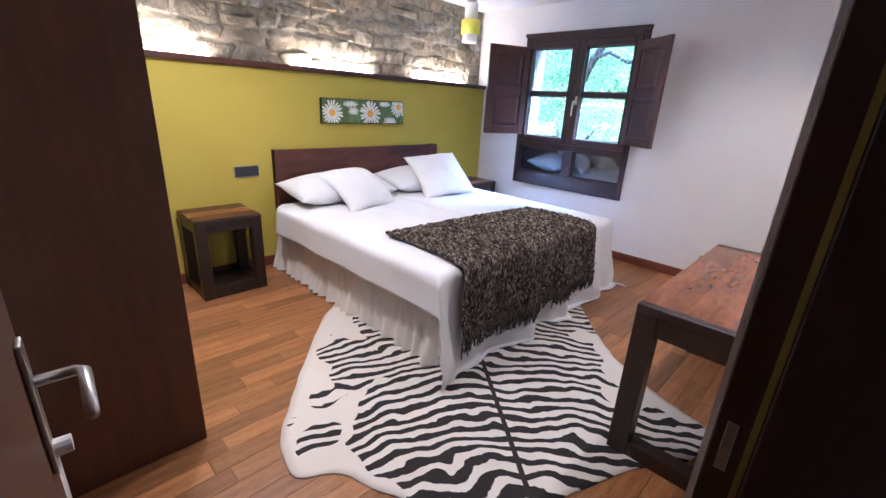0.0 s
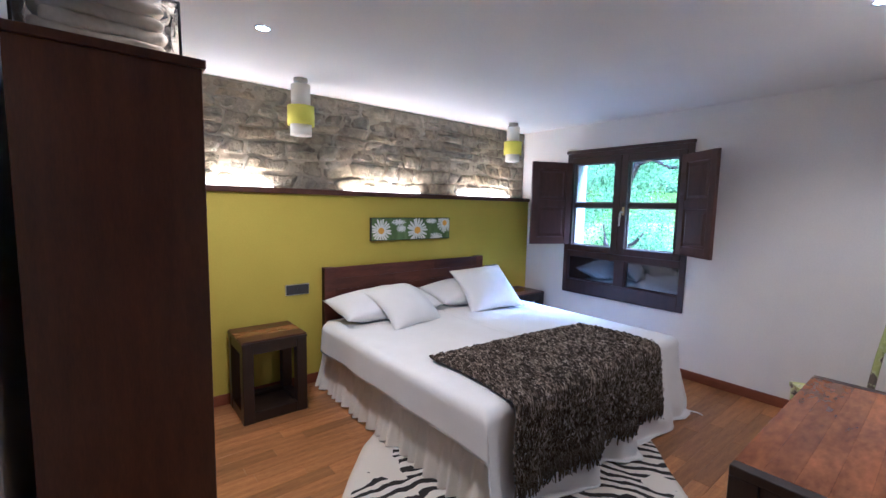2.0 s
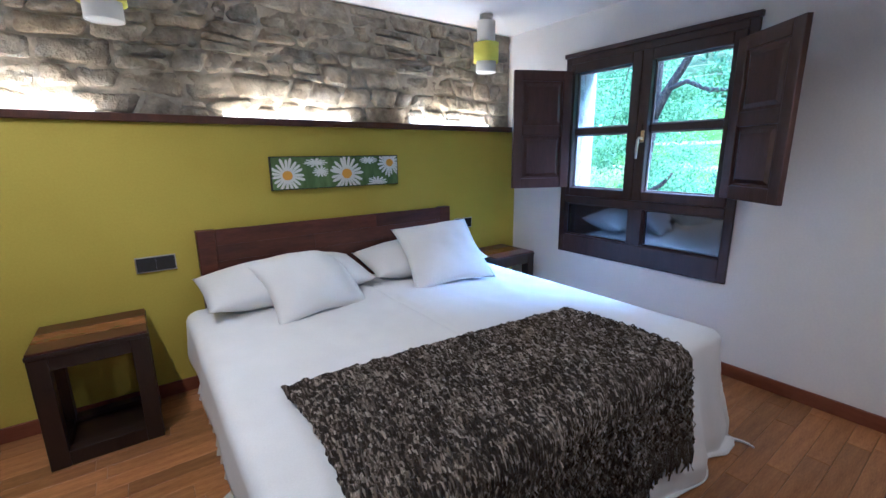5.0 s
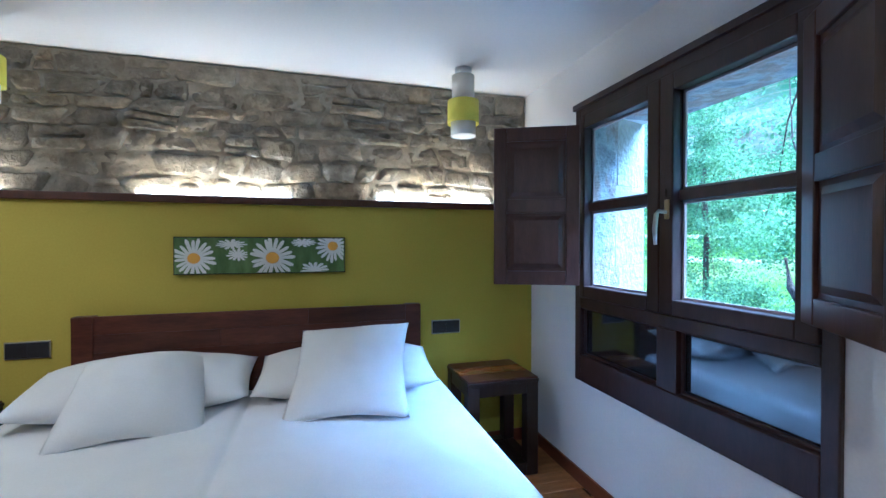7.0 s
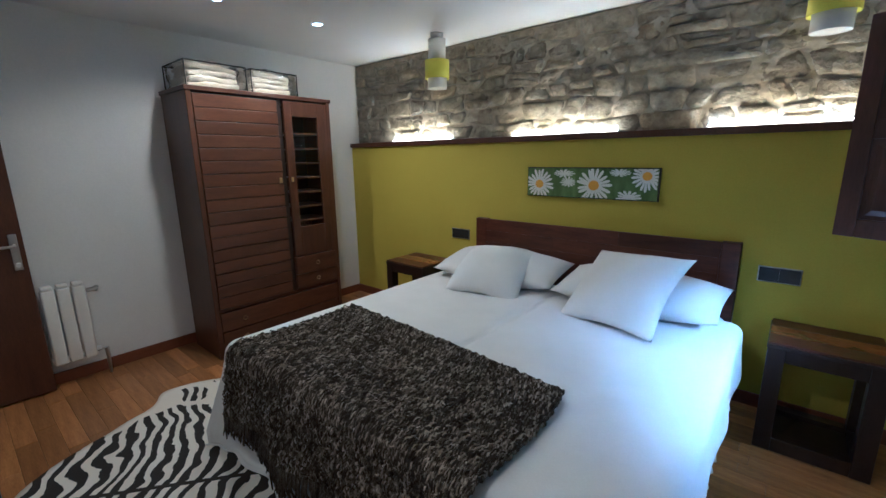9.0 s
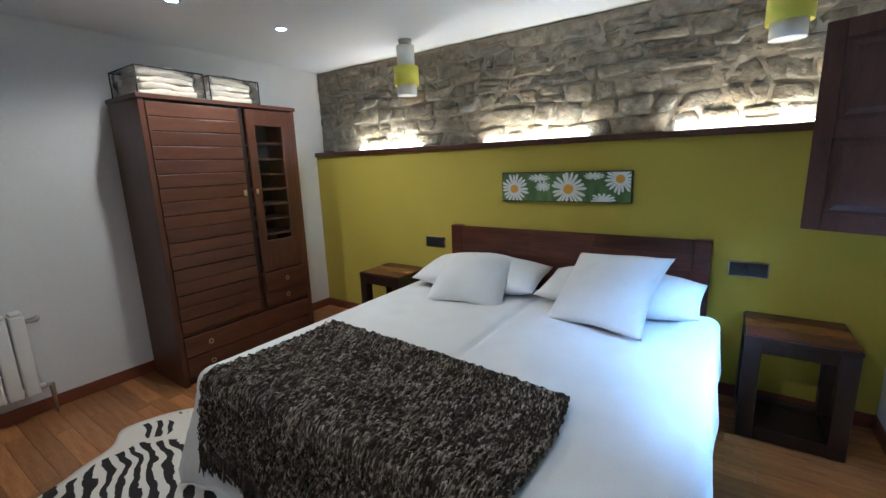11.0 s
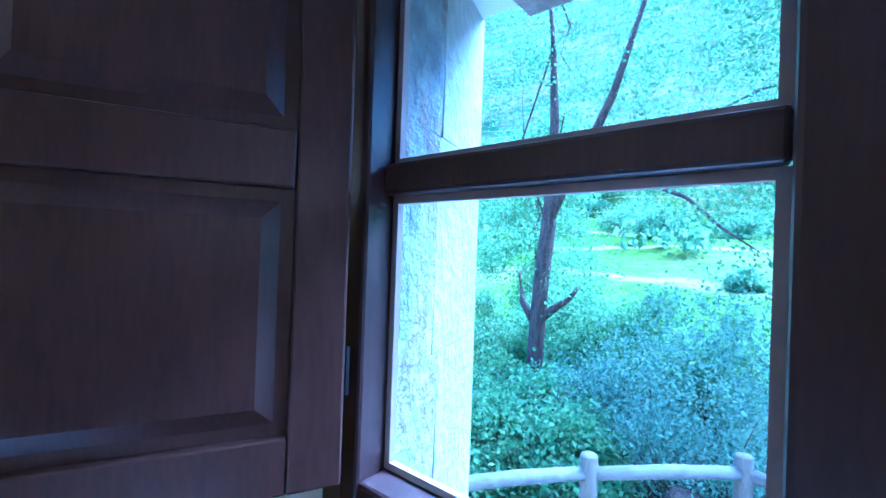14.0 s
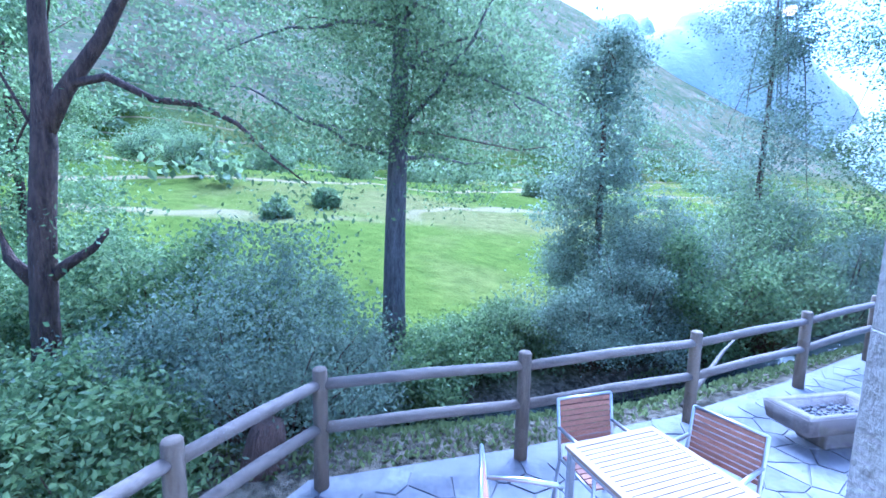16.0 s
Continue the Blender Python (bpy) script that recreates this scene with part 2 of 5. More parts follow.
def throw_wool():
    m, n, l, b = mat("mottled_wool", 1.0)
    co = n.new("ShaderNodeTexCoord").outputs["UV"]
    a = noise_tex(n, l, 70, 4, co, (2.0, 0.5, 1), 0.7)
    c = noise_tex(n, l, 9, 3, co, (2.2, 0.6, 1))
    s = n.new("ShaderNodeMath")
    s.operation = "MULTIPLY_ADD"
    s.inputs[1].default_value = 0.35
    l.new(c.outputs[0], s.inputs[0])
    l.new(a.outputs[0], s.inputs[2])
    r = ramp(n, [(0.56, (0.012, 0.008, 0.006)), (0.662, (0.034, 0.024, 0.018)), (0.732, (0.20, 0.165, 0.12)), (0.835, (0.48, 0.42, 0.34))])
    l.new(s.outputs[0], r.inputs[0])
    l.new(r.outputs[0], b.inputs["Base Color"])
    bump(n, l, b, a.outputs[0], 1.0, 0.02)
    return m


THROW = throw_wool()


def zebra():
    """Stripes across the spine (object x along it), bending away on the flanks, with blank cream patches towards the edge."""
    m, n, l, b = mat("zebra_hide", 0.85)
    co = n.new("ShaderNodeTexCoord").outputs["Object"]
    sep = n.new("ShaderNodeSeparateXYZ")
    l.new(co, sep.inputs[0])

    def math_(op, a, bb=None, cc=None):
        k = n.new("ShaderNodeMath")
        k.operation = op
        for i, v in enumerate((a, bb, cc)):
            if v is None:
                continue
            if isinstance(v, (int, float)):
                k.inputs[i].default_value = v
            else:
                l.new(v, k.inputs[i])
        return k.outputs[0]

    w1 = noise_tex(n, l, 2.2, 2, co)
    w2 = noise_tex(n, l, 7.0, 3, co)
    side = math_("ABSOLUTE", sep.outputs[1])
    bend = math_("MULTIPLY", math_("MULTIPLY", side, side), 0.30)
    along = math_("ADD", math_("SUBTRACT", sep.outputs[0], bend), math_("MULTIPLY", math_("SUBTRACT", w1.outputs[0], 0.5), 0.30))
    along = math_("ADD", along, math_("MULTIPLY", math_("SUBTRACT", w2.outputs[0], 0.5), 0.07))
    wave = math_("SINE", math_("MULTIPLY", along, 2 * math.pi / 0.076))
    thick = noise_tex(n, l, 3.5, 3, co)
    cut = math_("ADD", wave, math_("MULTIPLY", math_("SUBTRACT", thick.outputs[0], 0.5), 2.2))
    spine = math_("LESS_THAN", side, 0.012)
    patch = noise_tex(n, l, 1.7, 2, co)
    far = math_("ADD", math_("MULTIPLY", side, 0.85), math_("MULTIPLY", math_("SUBTRACT", patch.outputs[0], 0.5), 1.7))
    blank = math_("GREATER_THAN", far, 0.64)
    r = ramp(n, [(0.47, (0.72, 0.68, 0.61)), (0.53, (0.016, 0.013, 0.012))])
    l.new(math_("ADD", math_("MULTIPLY", cut, 0.5), 0.5), r.inputs[0])
    col = mixed(n, l, spine, r.outputs[0], (0.02, 0.016, 0.014))
    col = mixed(n, l, blank, col, (0.72, 0.67, 0.59))
    l.new(col, b.inputs["Base Color"])
    hair = noise_tex(n, l, 180, 3, co, (0.3, 1, 1))
    bump(n, l, b, hair.outputs[0], 0.4, 0.004)
    return m


ZEBRA = zebra()


def leaf_mat(name, dark, light):
    m, n, l, b = mat(name, 0.55)
    b.inputs["Specular IOR Level"].default_value = 0.3
    g = n.new("ShaderNodeNewGeometry")
    r = ramp(n, [(0.0, dark), (1.0, light)])
    l.new(g.outputs["Random Per Island"], r.inputs[0])
    l.new(r.outputs[0], b.inputs["Base Color"])
    tr = n.new("ShaderNodeBsdfTranslucent")
    l.new(r.outputs[0], tr.inputs[0])
    mx = n.new("ShaderNodeMixShader")
    mx.inputs[0].default_value = 0.5
    l.new(b.outputs[0], mx.inputs[1])
    l.new(tr.outputs[0], mx.inputs[2])
    l.new(mx.outputs[0], n["Material Output"].inputs[0])
    return m


LEAF = leaf_mat("ash_leaves", (0.09, 0.125, 0.045), (0.31, 0.385, 0.16))
LEAF_GREY = leaf_mat("sallow_leaves", (0.105, 0.135, 0.080), (0.35, 0.41, 0.26))
LEAF_BRIGHT = leaf_mat("bramble_leaves", (0.09, 0.14, 0.045), (0.31, 0.39, 0.15))
GRASS_BLADE = leaf_mat("bank_grass", (0.08, 0.10, 0.03), (0.22, 0.26, 0.09))


def meadow():
    m, n, l, b = mat("hill_meadow", 1.0)
    b.inputs["Specular IOR Level"].default_value = 0.0
    co = n.new("ShaderNodeTexCoord").outputs["Object"]
    big = noise_tex(n, l, 0.045, 4, co)
    fine = noise_tex(n, l, 1.3, 6, co, (1, 1, 1), 0.7)
    r1 = ramp(n, [(0.32, (0.070, 0.105, 0.018)), (0.52, (0.115, 0.145, 0.026)), (0.66, (0.17, 0.16, 0.055))])
    l.new(big.outputs[0], r1.inputs[0])
    r2 = ramp(n, [(0.3, (0.55, 0.6, 0.5)), (0.7, (1.15, 1.1, 1.0))])
    l.new(fine.outputs[0], r2.inputs[0])
    col = mixed(n, l, 1.0, r1.outputs[0], r2.outputs[0], "MULTIPLY")
    # heath higher up the slope
    sep = n.new("ShaderNodeSeparateXYZ")
    l.new(co, sep.inputs[0])
    mr = n.new("ShaderNodeMapRange")
    mr.inputs[1].default_value = 9.0
    mr.inputs[2].default_value = 16.0
    l.new(sep.outputs[2], mr.inputs[0])
    heath = ramp(n, [(0.40, (0.09, 0.13, 0.05)), (0.52, (0.17, 0.16, 0.085)), (0.60, (0.27, 0.21, 0.13))])
    l.new(noise_tex(n, l, 0.07, 8, co, None, 0.75).outputs[0], heath.inputs[0])
    col = mixed(n, l, mr.outputs[0], col, heath.outputs[0])
    # dry edges of the field terraces follow the contours
    wob = noise_tex(n, l, 0.06, 3, co)
    lift = n.new("ShaderNodeMath")
    lift.operation = "MULTIPLY_ADD"
    lift.inputs[1].default_value = 3.0
    l.new(wob.outputs[0], lift.inputs[0])
    l.new(sep.outputs[2], lift.inputs[2])
    fr = n.new("ShaderNodeMath")
    fr.operation = "PINGPONG"
    fr.inputs[1].default_value = 0.9
    l.new(lift.outputs[0], fr.inputs[0])
    rim = ramp(n, [(0.05, (1, 1, 1)), (0.13, (0, 0, 0))])
    l.new(fr.outputs[0], rim.inputs[0])
    high = n.new("ShaderNodeMapRange")
    high.inputs[1].default_value = -0.3
    high.inputs[2].default_value = 0.6
    l.new(sep.outputs[2], high.inputs[0])
    both = n.new("ShaderNodeMath")
    both.operation = "MULTIPLY"
    l.new(rim.outputs[0], both.inputs[0])
    l.new(high.outputs[0], both.inputs[1])
    col = mixed(n, l, both.outputs[0], col, (0.25, 0.20, 0.10))
    # bare earth and leaf litter on the stream bank
    bank = n.new("ShaderNodeMapRange")
    bank.inputs[1].default_value = 11.9
    bank.inputs[2].default_value = 10.6
    l.new(sep.outputs[0], bank.inputs[0])
    litter = ramp(n, [(0.42, (0.05, 0.045, 0.03)), (0.60, (0.17, 0.145, 0.10))])
    l.new(noise_tex(n, l, 9, 6, co, None, 0.7).outputs[0], litter.inputs[0])
    col = mixed(n, l, bank.outputs[0], col, litter.outputs[0])
    l.new(col, b.inputs["Base Color"])
    bump(n, l, b, fine.outputs[0], 1.0, 0.25)
    return m


MEADOW = meadow()
STREAM = grainy("stream_water", (0.02, 0.026, 0.022), (0.05, 0.06, 0.05), 2, rough=0.08, relief=0.5, dist=0.02, fine=7)
# pale tones carry the distance haze over the wooded ridges
HAZY_HILL = grainy("far_hill_haze_tint", (0.42, 0.44, 0.38), (0.54, 0.55, 0.48), 0.03, rough=1.0, relief=0.8, dist=3, fine=0.25, spec=0.0)

# ---- building helpers ----


def to_mesh(name, bm, material, smooth=False):
    me = bpy.data.meshes.new(name)
    bmesh.ops.recalc_face_normals(bm, faces=bm.faces)
    bm.to_mesh(me)
    bm.free()
    me.materials.append(material)
    if smooth:
        me.shade_smooth()
    return me


def part(name, bm, material, parent=None, label="", smooth=False):
    ob = new(name, to_mesh(name, bm, material, smooth))
    if parent is not None:
        ob.parent = parent
    if label:
        ob["label"] = label
    return ob


def thing(name, m, label, category, group="", kind=""):
    ob = new(name)
    ob.empty_display_size = 0.1
    ob.matrix_world = m
    return tagged(ob, label, category, group, kind)


def structure(name, bm, material, label="", category="", smooth=False):
    return tagged(part(name, bm, material, smooth=smooth), label, category, kind="structure")


def box(x0, x1, y0, y1, z0, z1, bevel=0.0, seg=2, bm=None):
    own = bmesh.new()
    r = bmesh.ops.create_cube(own, size=1)
    for v in r["verts"]:
        v.co = Vector(((x0 + x1) / 2 + v.co.x * (x1 - x0), (y0 + y1) / 2 + v.co.y * (y1 - y0), (z0 + z1) / 2 + v.co.z * (z1 - z0)))
    if bevel:
        bmesh.ops.bevel(own, geom=own.edges[:], offset=bevel, segments=seg, profile=0.5, affect="EDGES")
    if bm is None:
        return own
    return merge(bm, own)


def merge(bm, other, m=None):
    if m is not None:
        other.transform(m)
    me = bpy.data.meshes.new("tmp")
    other.to_mesh(me)
    other.free()
    bm.from_mesh(me)
    bpy.data.meshes.remove(me)
    return bm


def tube(points, radii, sides=8, bm=None, caps=True):
    """A tapered tube along a line of points."""
    bm = bm or bmesh.new()
    pts = [Vector(p) for p in points]
    rings = []
    for i, p in enumerate(pts):
        d = (pts[min(i + 1, len(pts) - 1)] - pts[max(i - 1, 0)]).normalized()
        side = d.cross(Vector((0, 0, 1)) if abs(d.z) < 0.95 else Vector((0, 1, 0))).normalized()
        up = side.cross(d).normalized()
        rad = radii[i] if isinstance(radii, (list, tuple)) else radii
        rings.append([bm.verts.new(p + (side * math.cos(a) + up * math.sin(a)) * rad) for a in (2 * math.pi * k / sides for k in range(sides))])
    for a, b in zip(rings, rings[1:]):
        for k in range(sides):
            bm.faces.new((a[k], a[(k + 1) % sides], b[(k + 1) % sides], b[k]))
    if caps:
        bm.faces.new(rings[0][::-1])
        bm.faces.new(rings[-1])
    return bm


def lathe(profile, sides=24, bm=None, at=(0, 0, 0)):
    """A solid turned about z from (radius, height) pairs."""
    bm = bm or bmesh.new()
    rings = [[bm.verts.new((at[0] + r * math.cos(2 * math.pi * k / sides), at[1] + r * math.sin(2 * math.pi * k / sides), at[2] + z)) for k in range(sides)] for r, z in profile]
    for a, b in zip(rings, rings[1:]):
        for k in range(sides):
            bm.faces.new((a[k], a[(k + 1) % sides], b[(k + 1) % sides], b[k]))
    bm.faces.new(rings[0][::-1])
    bm.faces.new(rings[-1])
    return bm


def prism(outline, z0, z1, bm=None):
    bm = bm or bmesh.new()
    lo = [bm.verts.new((x, y, z0)) for x, y in outline]
    hi = [bm.verts.new((x, y, z1)) for x, y in outline]
    bm.faces.new(lo[::-1])
    bm.faces.new(hi)
    for i in range(len(lo)):
        j = (i + 1) % len(lo)
        bm.faces.new((lo[i], lo[j], hi[j], hi[i]))
    return bm


def sheet(nu, nv, f, bm=None, uv=False):
    """A surface from f(u, v), u and v from 0 to 1."""
    bm = bm or bmesh.new()
    g = [[bm.verts.new(f(i / nu, j / nv)) for j in range(nv + 1)] for i in range(nu + 1)]
    layer = bm.loops.layers.uv.new("map") if uv else None
    for i in range(nu):
        for j in range(nv):
            face = bm.faces.new((g[i][j], g[i + 1][j], g[i + 1][j + 1], g[i][j + 1]))
            if uv:
                for loop, (a, b) in zip(face.loops, ((i, j), (i + 1, j), (i + 1, j + 1), (i, j + 1))):
                    loop[layer].uv = (a / nu, b / nv)
    return bm


def cells(x0, x1, y0, y1, step_x, step_y, jitter, rng):
    """An uneven field of polygons that fill a rectangle (each point's nearest region), in running courses."""
    pts = []
    rows = max(1, round((y1 - y0) / step_y))
    sy = (y1 - y0) / rows
    cols = max(1, round((x1 - x0) / step_x))
    sx = (x1 - x0) / cols
    for r in range(-1, rows + 1):
        for c in range(-1, cols + 2):
            pts.append((x0 + (c + (0.5 if r % 2 else 0.0) + jitter * rng.uniform(-1, 1)) * sx, y0 + (r + 0.5 + jitter * rng.uniform(-1, 1)) * sy))
    out = []
    for i, (px, py) in enumerate(pts):
        poly = [(x0, y0), (x1, y0), (x1, y1), (x0, y1)]
        for j, (qx, qy) in enumerate(pts):
            if i == j or abs(qx - px) > 3.2 * sx or abs(qy - py) > 3.2 * sy:
                continue
            nx, ny = qx - px, qy - py
            lim = (qx * qx + qy * qy - px * px - py * py) / 2
            cut = []
            for k in range(len(poly)):
                a, b = poly[k], poly[(k + 1) % len(poly)]
                da, db = a[0] * nx + a[1] * ny - lim, b[0] * nx + b[1] * ny - lim
                if da <= 0:
                    cut.append(a)
                if (da < 0 < db) or (db < 0 < da):
                    t = da / (da - db)
                    cut.append((a[0] + t * (b[0] - a[0]), a[1] + t * (b[1] - a[1])))
            poly = cut
            if len(poly) < 3:
                break
        if len(poly) >= 3:
            area = abs(sum(poly[k][0] * poly[(k + 1) % len(poly)][1] - poly[(k + 1) % len(poly)][0] * poly[k][1] for k in range(len(poly)))) / 2
            if area > 0.12 * sx * sy:
                out.append(poly)
    return out


def courses(x0, x1, z0, z1, rng):
    """Roughly squared blocks in wavering courses, some of them two stones high."""
    levels = [z0]
    while levels[-1] < z1 - 0.15:
        levels.append(levels[-1] + rng.uniform(0.085, 0.155))
    levels.append(z1)
    last = len(levels) - 1

    def level(k, x):
        if k in (0, last):
            return levels[k]
        return levels[k] + 0.034 * noise.noise((x * 2.6, k * 7.3, 1)) + 0.010 * noise.noise((x * 9, k * 3.1, 5))

    out = []
    for k in range(last):
        a = x0
        lean = 0.0
        while a < x1 - 0.001:
            w = rng.choice((0.09, 0.14, 0.19, 0.23, 0.28, 0.33)) * rng.uniform(0.85, 1.15)
            b = x1 if a + w > x1 - 0.07 else a + w
            lean_b = 0.0 if b == x1 else rng.uniform(-0.022, 0.022)
            m = (a + b) / 2
            bands = [(0.0, 1.0)]
            if rng.random() < 0.22 and level(k + 1, m) - level(k, m) > 0.09:
                cut = rng.uniform(0.38, 0.62)
                bands = [(0.0, cut), (cut, 1.0)]
            for p, q in bands:
                def at(x, f):
                    return level(k, x) + f * (level(k + 1, x) - level(k, x))
                ap, aq = a + lean * (2 * p - 1), a + lean * (2 * q - 1)
                bp, bq = b + lean_b * (2 * p - 1), b + lean_b * (2 * q - 1)
                c = [rng.uniform(0.08, 0.30) for _ in range(4)]
                h = at(m, q) - at(m, p)
                e = min(0.05, (b - a) * 0.3)
                out.append([(ap + e * c[0] * 2, at(ap, p)), (bp - e * c[1] * 2, at(bp, p)), (bp, at(bp, p) + h * c[1]), (bq, at(bq, q) - h * c[2]),
                            (bq - e * c[2] * 2, at(bq, q)), (aq + e * c[3] * 2, at(aq, q)), (aq, at(aq, q) - h * c[3]), (ap, at(ap, p) + h * c[0])])
            a, lean = b, lean_b
    return out


def cobble(poly, gap, height, rough, rng, rings=((1.0, 0.0), (0.93, 0.75), (0.55, 1.0))):
    """One stone over a polygon in the xy plane: rounded shoulders and an uneven face towards +z."""
    cx = sum(p[0] for p in poly) / len(poly)
    cy = sum(p[1] for p in poly) / len(poly)
    dense = []
    for k in range(len(poly)):
        a, b = poly[k], poly[(k + 1) % len(poly)]
        dense.append(a)
        if math.hypot(b[0] - a[0], b[1] - a[1]) > 0.05:
            dense.append(((a[0] + b[0]) / 2 + rng.uniform(-1, 1) * gap * 0.5, (a[1] + b[1]) / 2 + rng.uniform(-1, 1) * gap * 0.5))
    bm = bmesh.new()
    loops = []
    for s, h in rings:
        ring = []
        for x, y in dense:
            d = math.hypot(x - cx, y - cy) or 1e-6
            k = max(0.2, (d - gap) / d) * s
            ring.append(bm.verts.new((cx + (x - cx) * k, cy + (y - cy) * k, height * h + (rough * rng.uniform(-1, 1) if h else 0))))
        loops.append(ring)
    n = len(dense)
    for a, b in zip(loops, loops[1:]):
        for k in range(n):
            bm.faces.new((a[k], a[(k + 1) % n], b[(k + 1) % n], b[k]))
    bm.faces.new(loops[-1])
    bmesh.ops.triangulate(bm, faces=[f for f in bm.faces if len(f.verts) > 4])
    return bm


def rot_box(a, b, half_w, z0, z1, bevel=0.004):
    """An upright board from plan point a to plan point b."""
    d = Vector((b[0] - a[0], b[1] - a[1], 0))
    bm = box(0, d.length, -half_w, half_w, z0, z1, bevel)
    bm.transform(Matrix.Translation((a[0], a[1], 0)) @ Matrix.Rotation(math.atan2(d.y, d.x), 4, "Z"))
    return bm


# ---- the room ----
XW, XE, YS, YN, ZC = -0.16, 4.31, 0.44, 4.0, 2.5      # inner faces of the walls, and the ceiling
Y_STONE = 4.15
DOOR_X0, DOOR_X1, DOOR_H = -0.10, 0.64, 2.06
YD = 0.50                                             # inner face of the wall round the door

floor = structure("floor", box(XW - 0.2, XE + 0.05, -1.6, YN + 0.2, -0.12, -0.012), grainy("subfloor", (0.03, 0.014, 0.006), (0.06, 0.03, 0.012), 4), "dark subfloor under the wooden planks", "floor")
structure("ceiling", box(XW - 0.2, XE + 0.14, -1.6, 4.5, ZC, ZC + 0.15), CEILING, "smooth white painted ceiling with recessed spotlights", "ceiling")
structure("wall_west", box(XW - 0.2, XW, -1.6, 4.5, -0.12, ZC), PLASTER, "white plastered wall behind the wardrobe", "wall")
bm = box(1.05, XE + 0.14, YS - 0.16, YS, -0.12, ZC)
box(DOOR_X1 + 0.05, 1.05, YS - 0.16, YD, -0.12, ZC, bm=bm)
box(XW, DOOR_X1 + 0.05, YS - 0.16, YD, DOOR_H + 0.05, ZC, bm=bm)
structure("wall_south", bm, PLASTER, "white plastered wall with a thick pier beside the door", "wall")
structure("wall_corridor", box(XW, 1.7, -1.65, -1.55, -0.12, ZC), PLASTER, "plain white corridor wall beyond the door", "wall")
structure("wall_corridor_end", box(1.6, 1.72, -1.55, YS - 0.16, -0.12, ZC), PLASTER, "plain white end wall of the corridor", "wall")
structure("wall_north", box(XW, XE, YN, 4.5, -0.12, 1.645), YELLOW, "mustard-yellow painted wall behind the bed", "wall")
stone_wall = structure("wall_north_stone", box(XW, XE, Y_STONE, 4.5, 1.645, ZC), MORTAR, "exposed rubble stone wall above the ledge, lit from below", "wall")

# east wall: a thick stone wall with a splayed opening for the window
WY0, WY1, WZ0, WZ1 = 2.10, 3.43, 0.61, 2.20
bm = prism([(XE, WY1), (4.40, WY1), (4.90, 3.59), (4.90, 5.2), (XE, 5.2)], -1.2, 3.2)
prism([(XE, WY0), (XE, -1.6), (4.90, -1.6), (4.90, 1.80), (4.40, WY0)], -1.2, 3.2, bm)
throat = [(XE, WY0), (4.40, WY0), (4.90, 1.80), (4.90, 3.59), (4.40, WY1), (XE, WY1)]
prism(throat, -1.2, WZ0, bm)
prism(throat, WZ1, 3.2, bm)
prism([(4.40, WY0), (4.90, 1.80), (4.90, 3.59), (4.40, WY1)], WZ0, 0.70, bm)
wall_east = structure("wall_east", bm, PLASTER, "thick white plastered wall with the wooden window", "wall")
structure("roof_slab", box(XW - 0.2, 5.3, -1.7, 5.3, 3.2, 3.35), DRESSED, "stone eaves slab above the thick outer wall", "roof")

# baseboards, butted end to end
for nm, b4 in (("baseboard_west", (XW, XW + 0.014, YD + 0.002, YN)), ("baseboard_north", (XW + 0.014, XE - 0.014, YN - 0.014, YN)),
               ("baseboard_east", (XE - 0.014, XE, YS, YN)), ("baseboard_south", (1.052, XE - 0.014, YS, YS + 0.014))):
    structure(nm, box(*b4, 0, 0.085, 0.003), BASE_WOOD, "reddish-brown varnished wooden baseboard", "baseboard")
structure("ledge_shelf", box(XW, XE, 3.975, Y_STONE, 1.645, 1.688, 0.004), BROWN_WOOD, "dark brown wooden ledge capping the yellow wall", "ledge")

# door frame, leaf and fittings
F0, F1 = YS - 0.17, YD - 0.012
bm = box(DOOR_X1, DOOR_X1 + 0.048, F0, F1, 0, DOOR_H, 0.003)
box(DOOR_X0 - 0.048, DOOR_X0, F0, F1, 0, DOOR_H, 0.003, bm=bm)
box(DOOR_X0 - 0.048, DOOR_X1 + 0.048, F0, F1, DOOR_H + 0.002, DOOR_H + 0.048, 0.003, bm=bm)
box(DOOR_X1 - 0.014, DOOR_X1 - 0.0005, F0, F1 - 0.05, 0, DOOR_H - 0.014, 0.003, bm=bm)
door_frame = structure("door_frame_1", bm, DARK_FRAME, "dark reddish-brown wooden door frame", "door frame")
part("brush_seal", box(DOOR_X1 - 0.012, DOOR_X1 - 0.0008, F1 - 0.049, F1 - 0.041, 0.02, DOOR_H - 0.02), SEAL, door_frame, "ochre weather strip")
part("strike_plate", box(DOOR_X1 - 0.003, DOOR_X1 - 0.0005, F1 - 0.028, F1 - 0.014, 0.98, 1.06, 0.001), STEEL, door_frame, "worn steel strike plate")

door = thing("door_1", Matrix.Translation((-0.075, YD - 0.03, 0)) @ Matrix.Rotation(radians(-2.9), 4, "Z"), "open reddish-brown wooden door leaf against the white wall", "door", kind="structure")
part("leaf", box(-0.045, 0.0, 0.0, 0.80, 0.012, 2.04, 0.003), BROWN_WOOD, door)
part("handle_plate", box(0.0005, 0.008, 0.735, 0.775, 0.87, 1.10, 0.003), STEEL, door, "satin steel handle plate")
bm = tube([(0.008, 0.755, 1.03), (0.055, 0.755, 1.03), (0.066, 0.745, 1.03), (0.066, 0.62, 1.03)], 0.009, 10)
part("lever", bm, STEEL, door, "satin steel lever handle", True)
part("thumb_turn", tube([(0.008, 0.755, 0.905), (0.03, 0.755, 0.905)], [0.015, 0.014], 12), WHITE_PLASTIC, door, "white thumb turn")

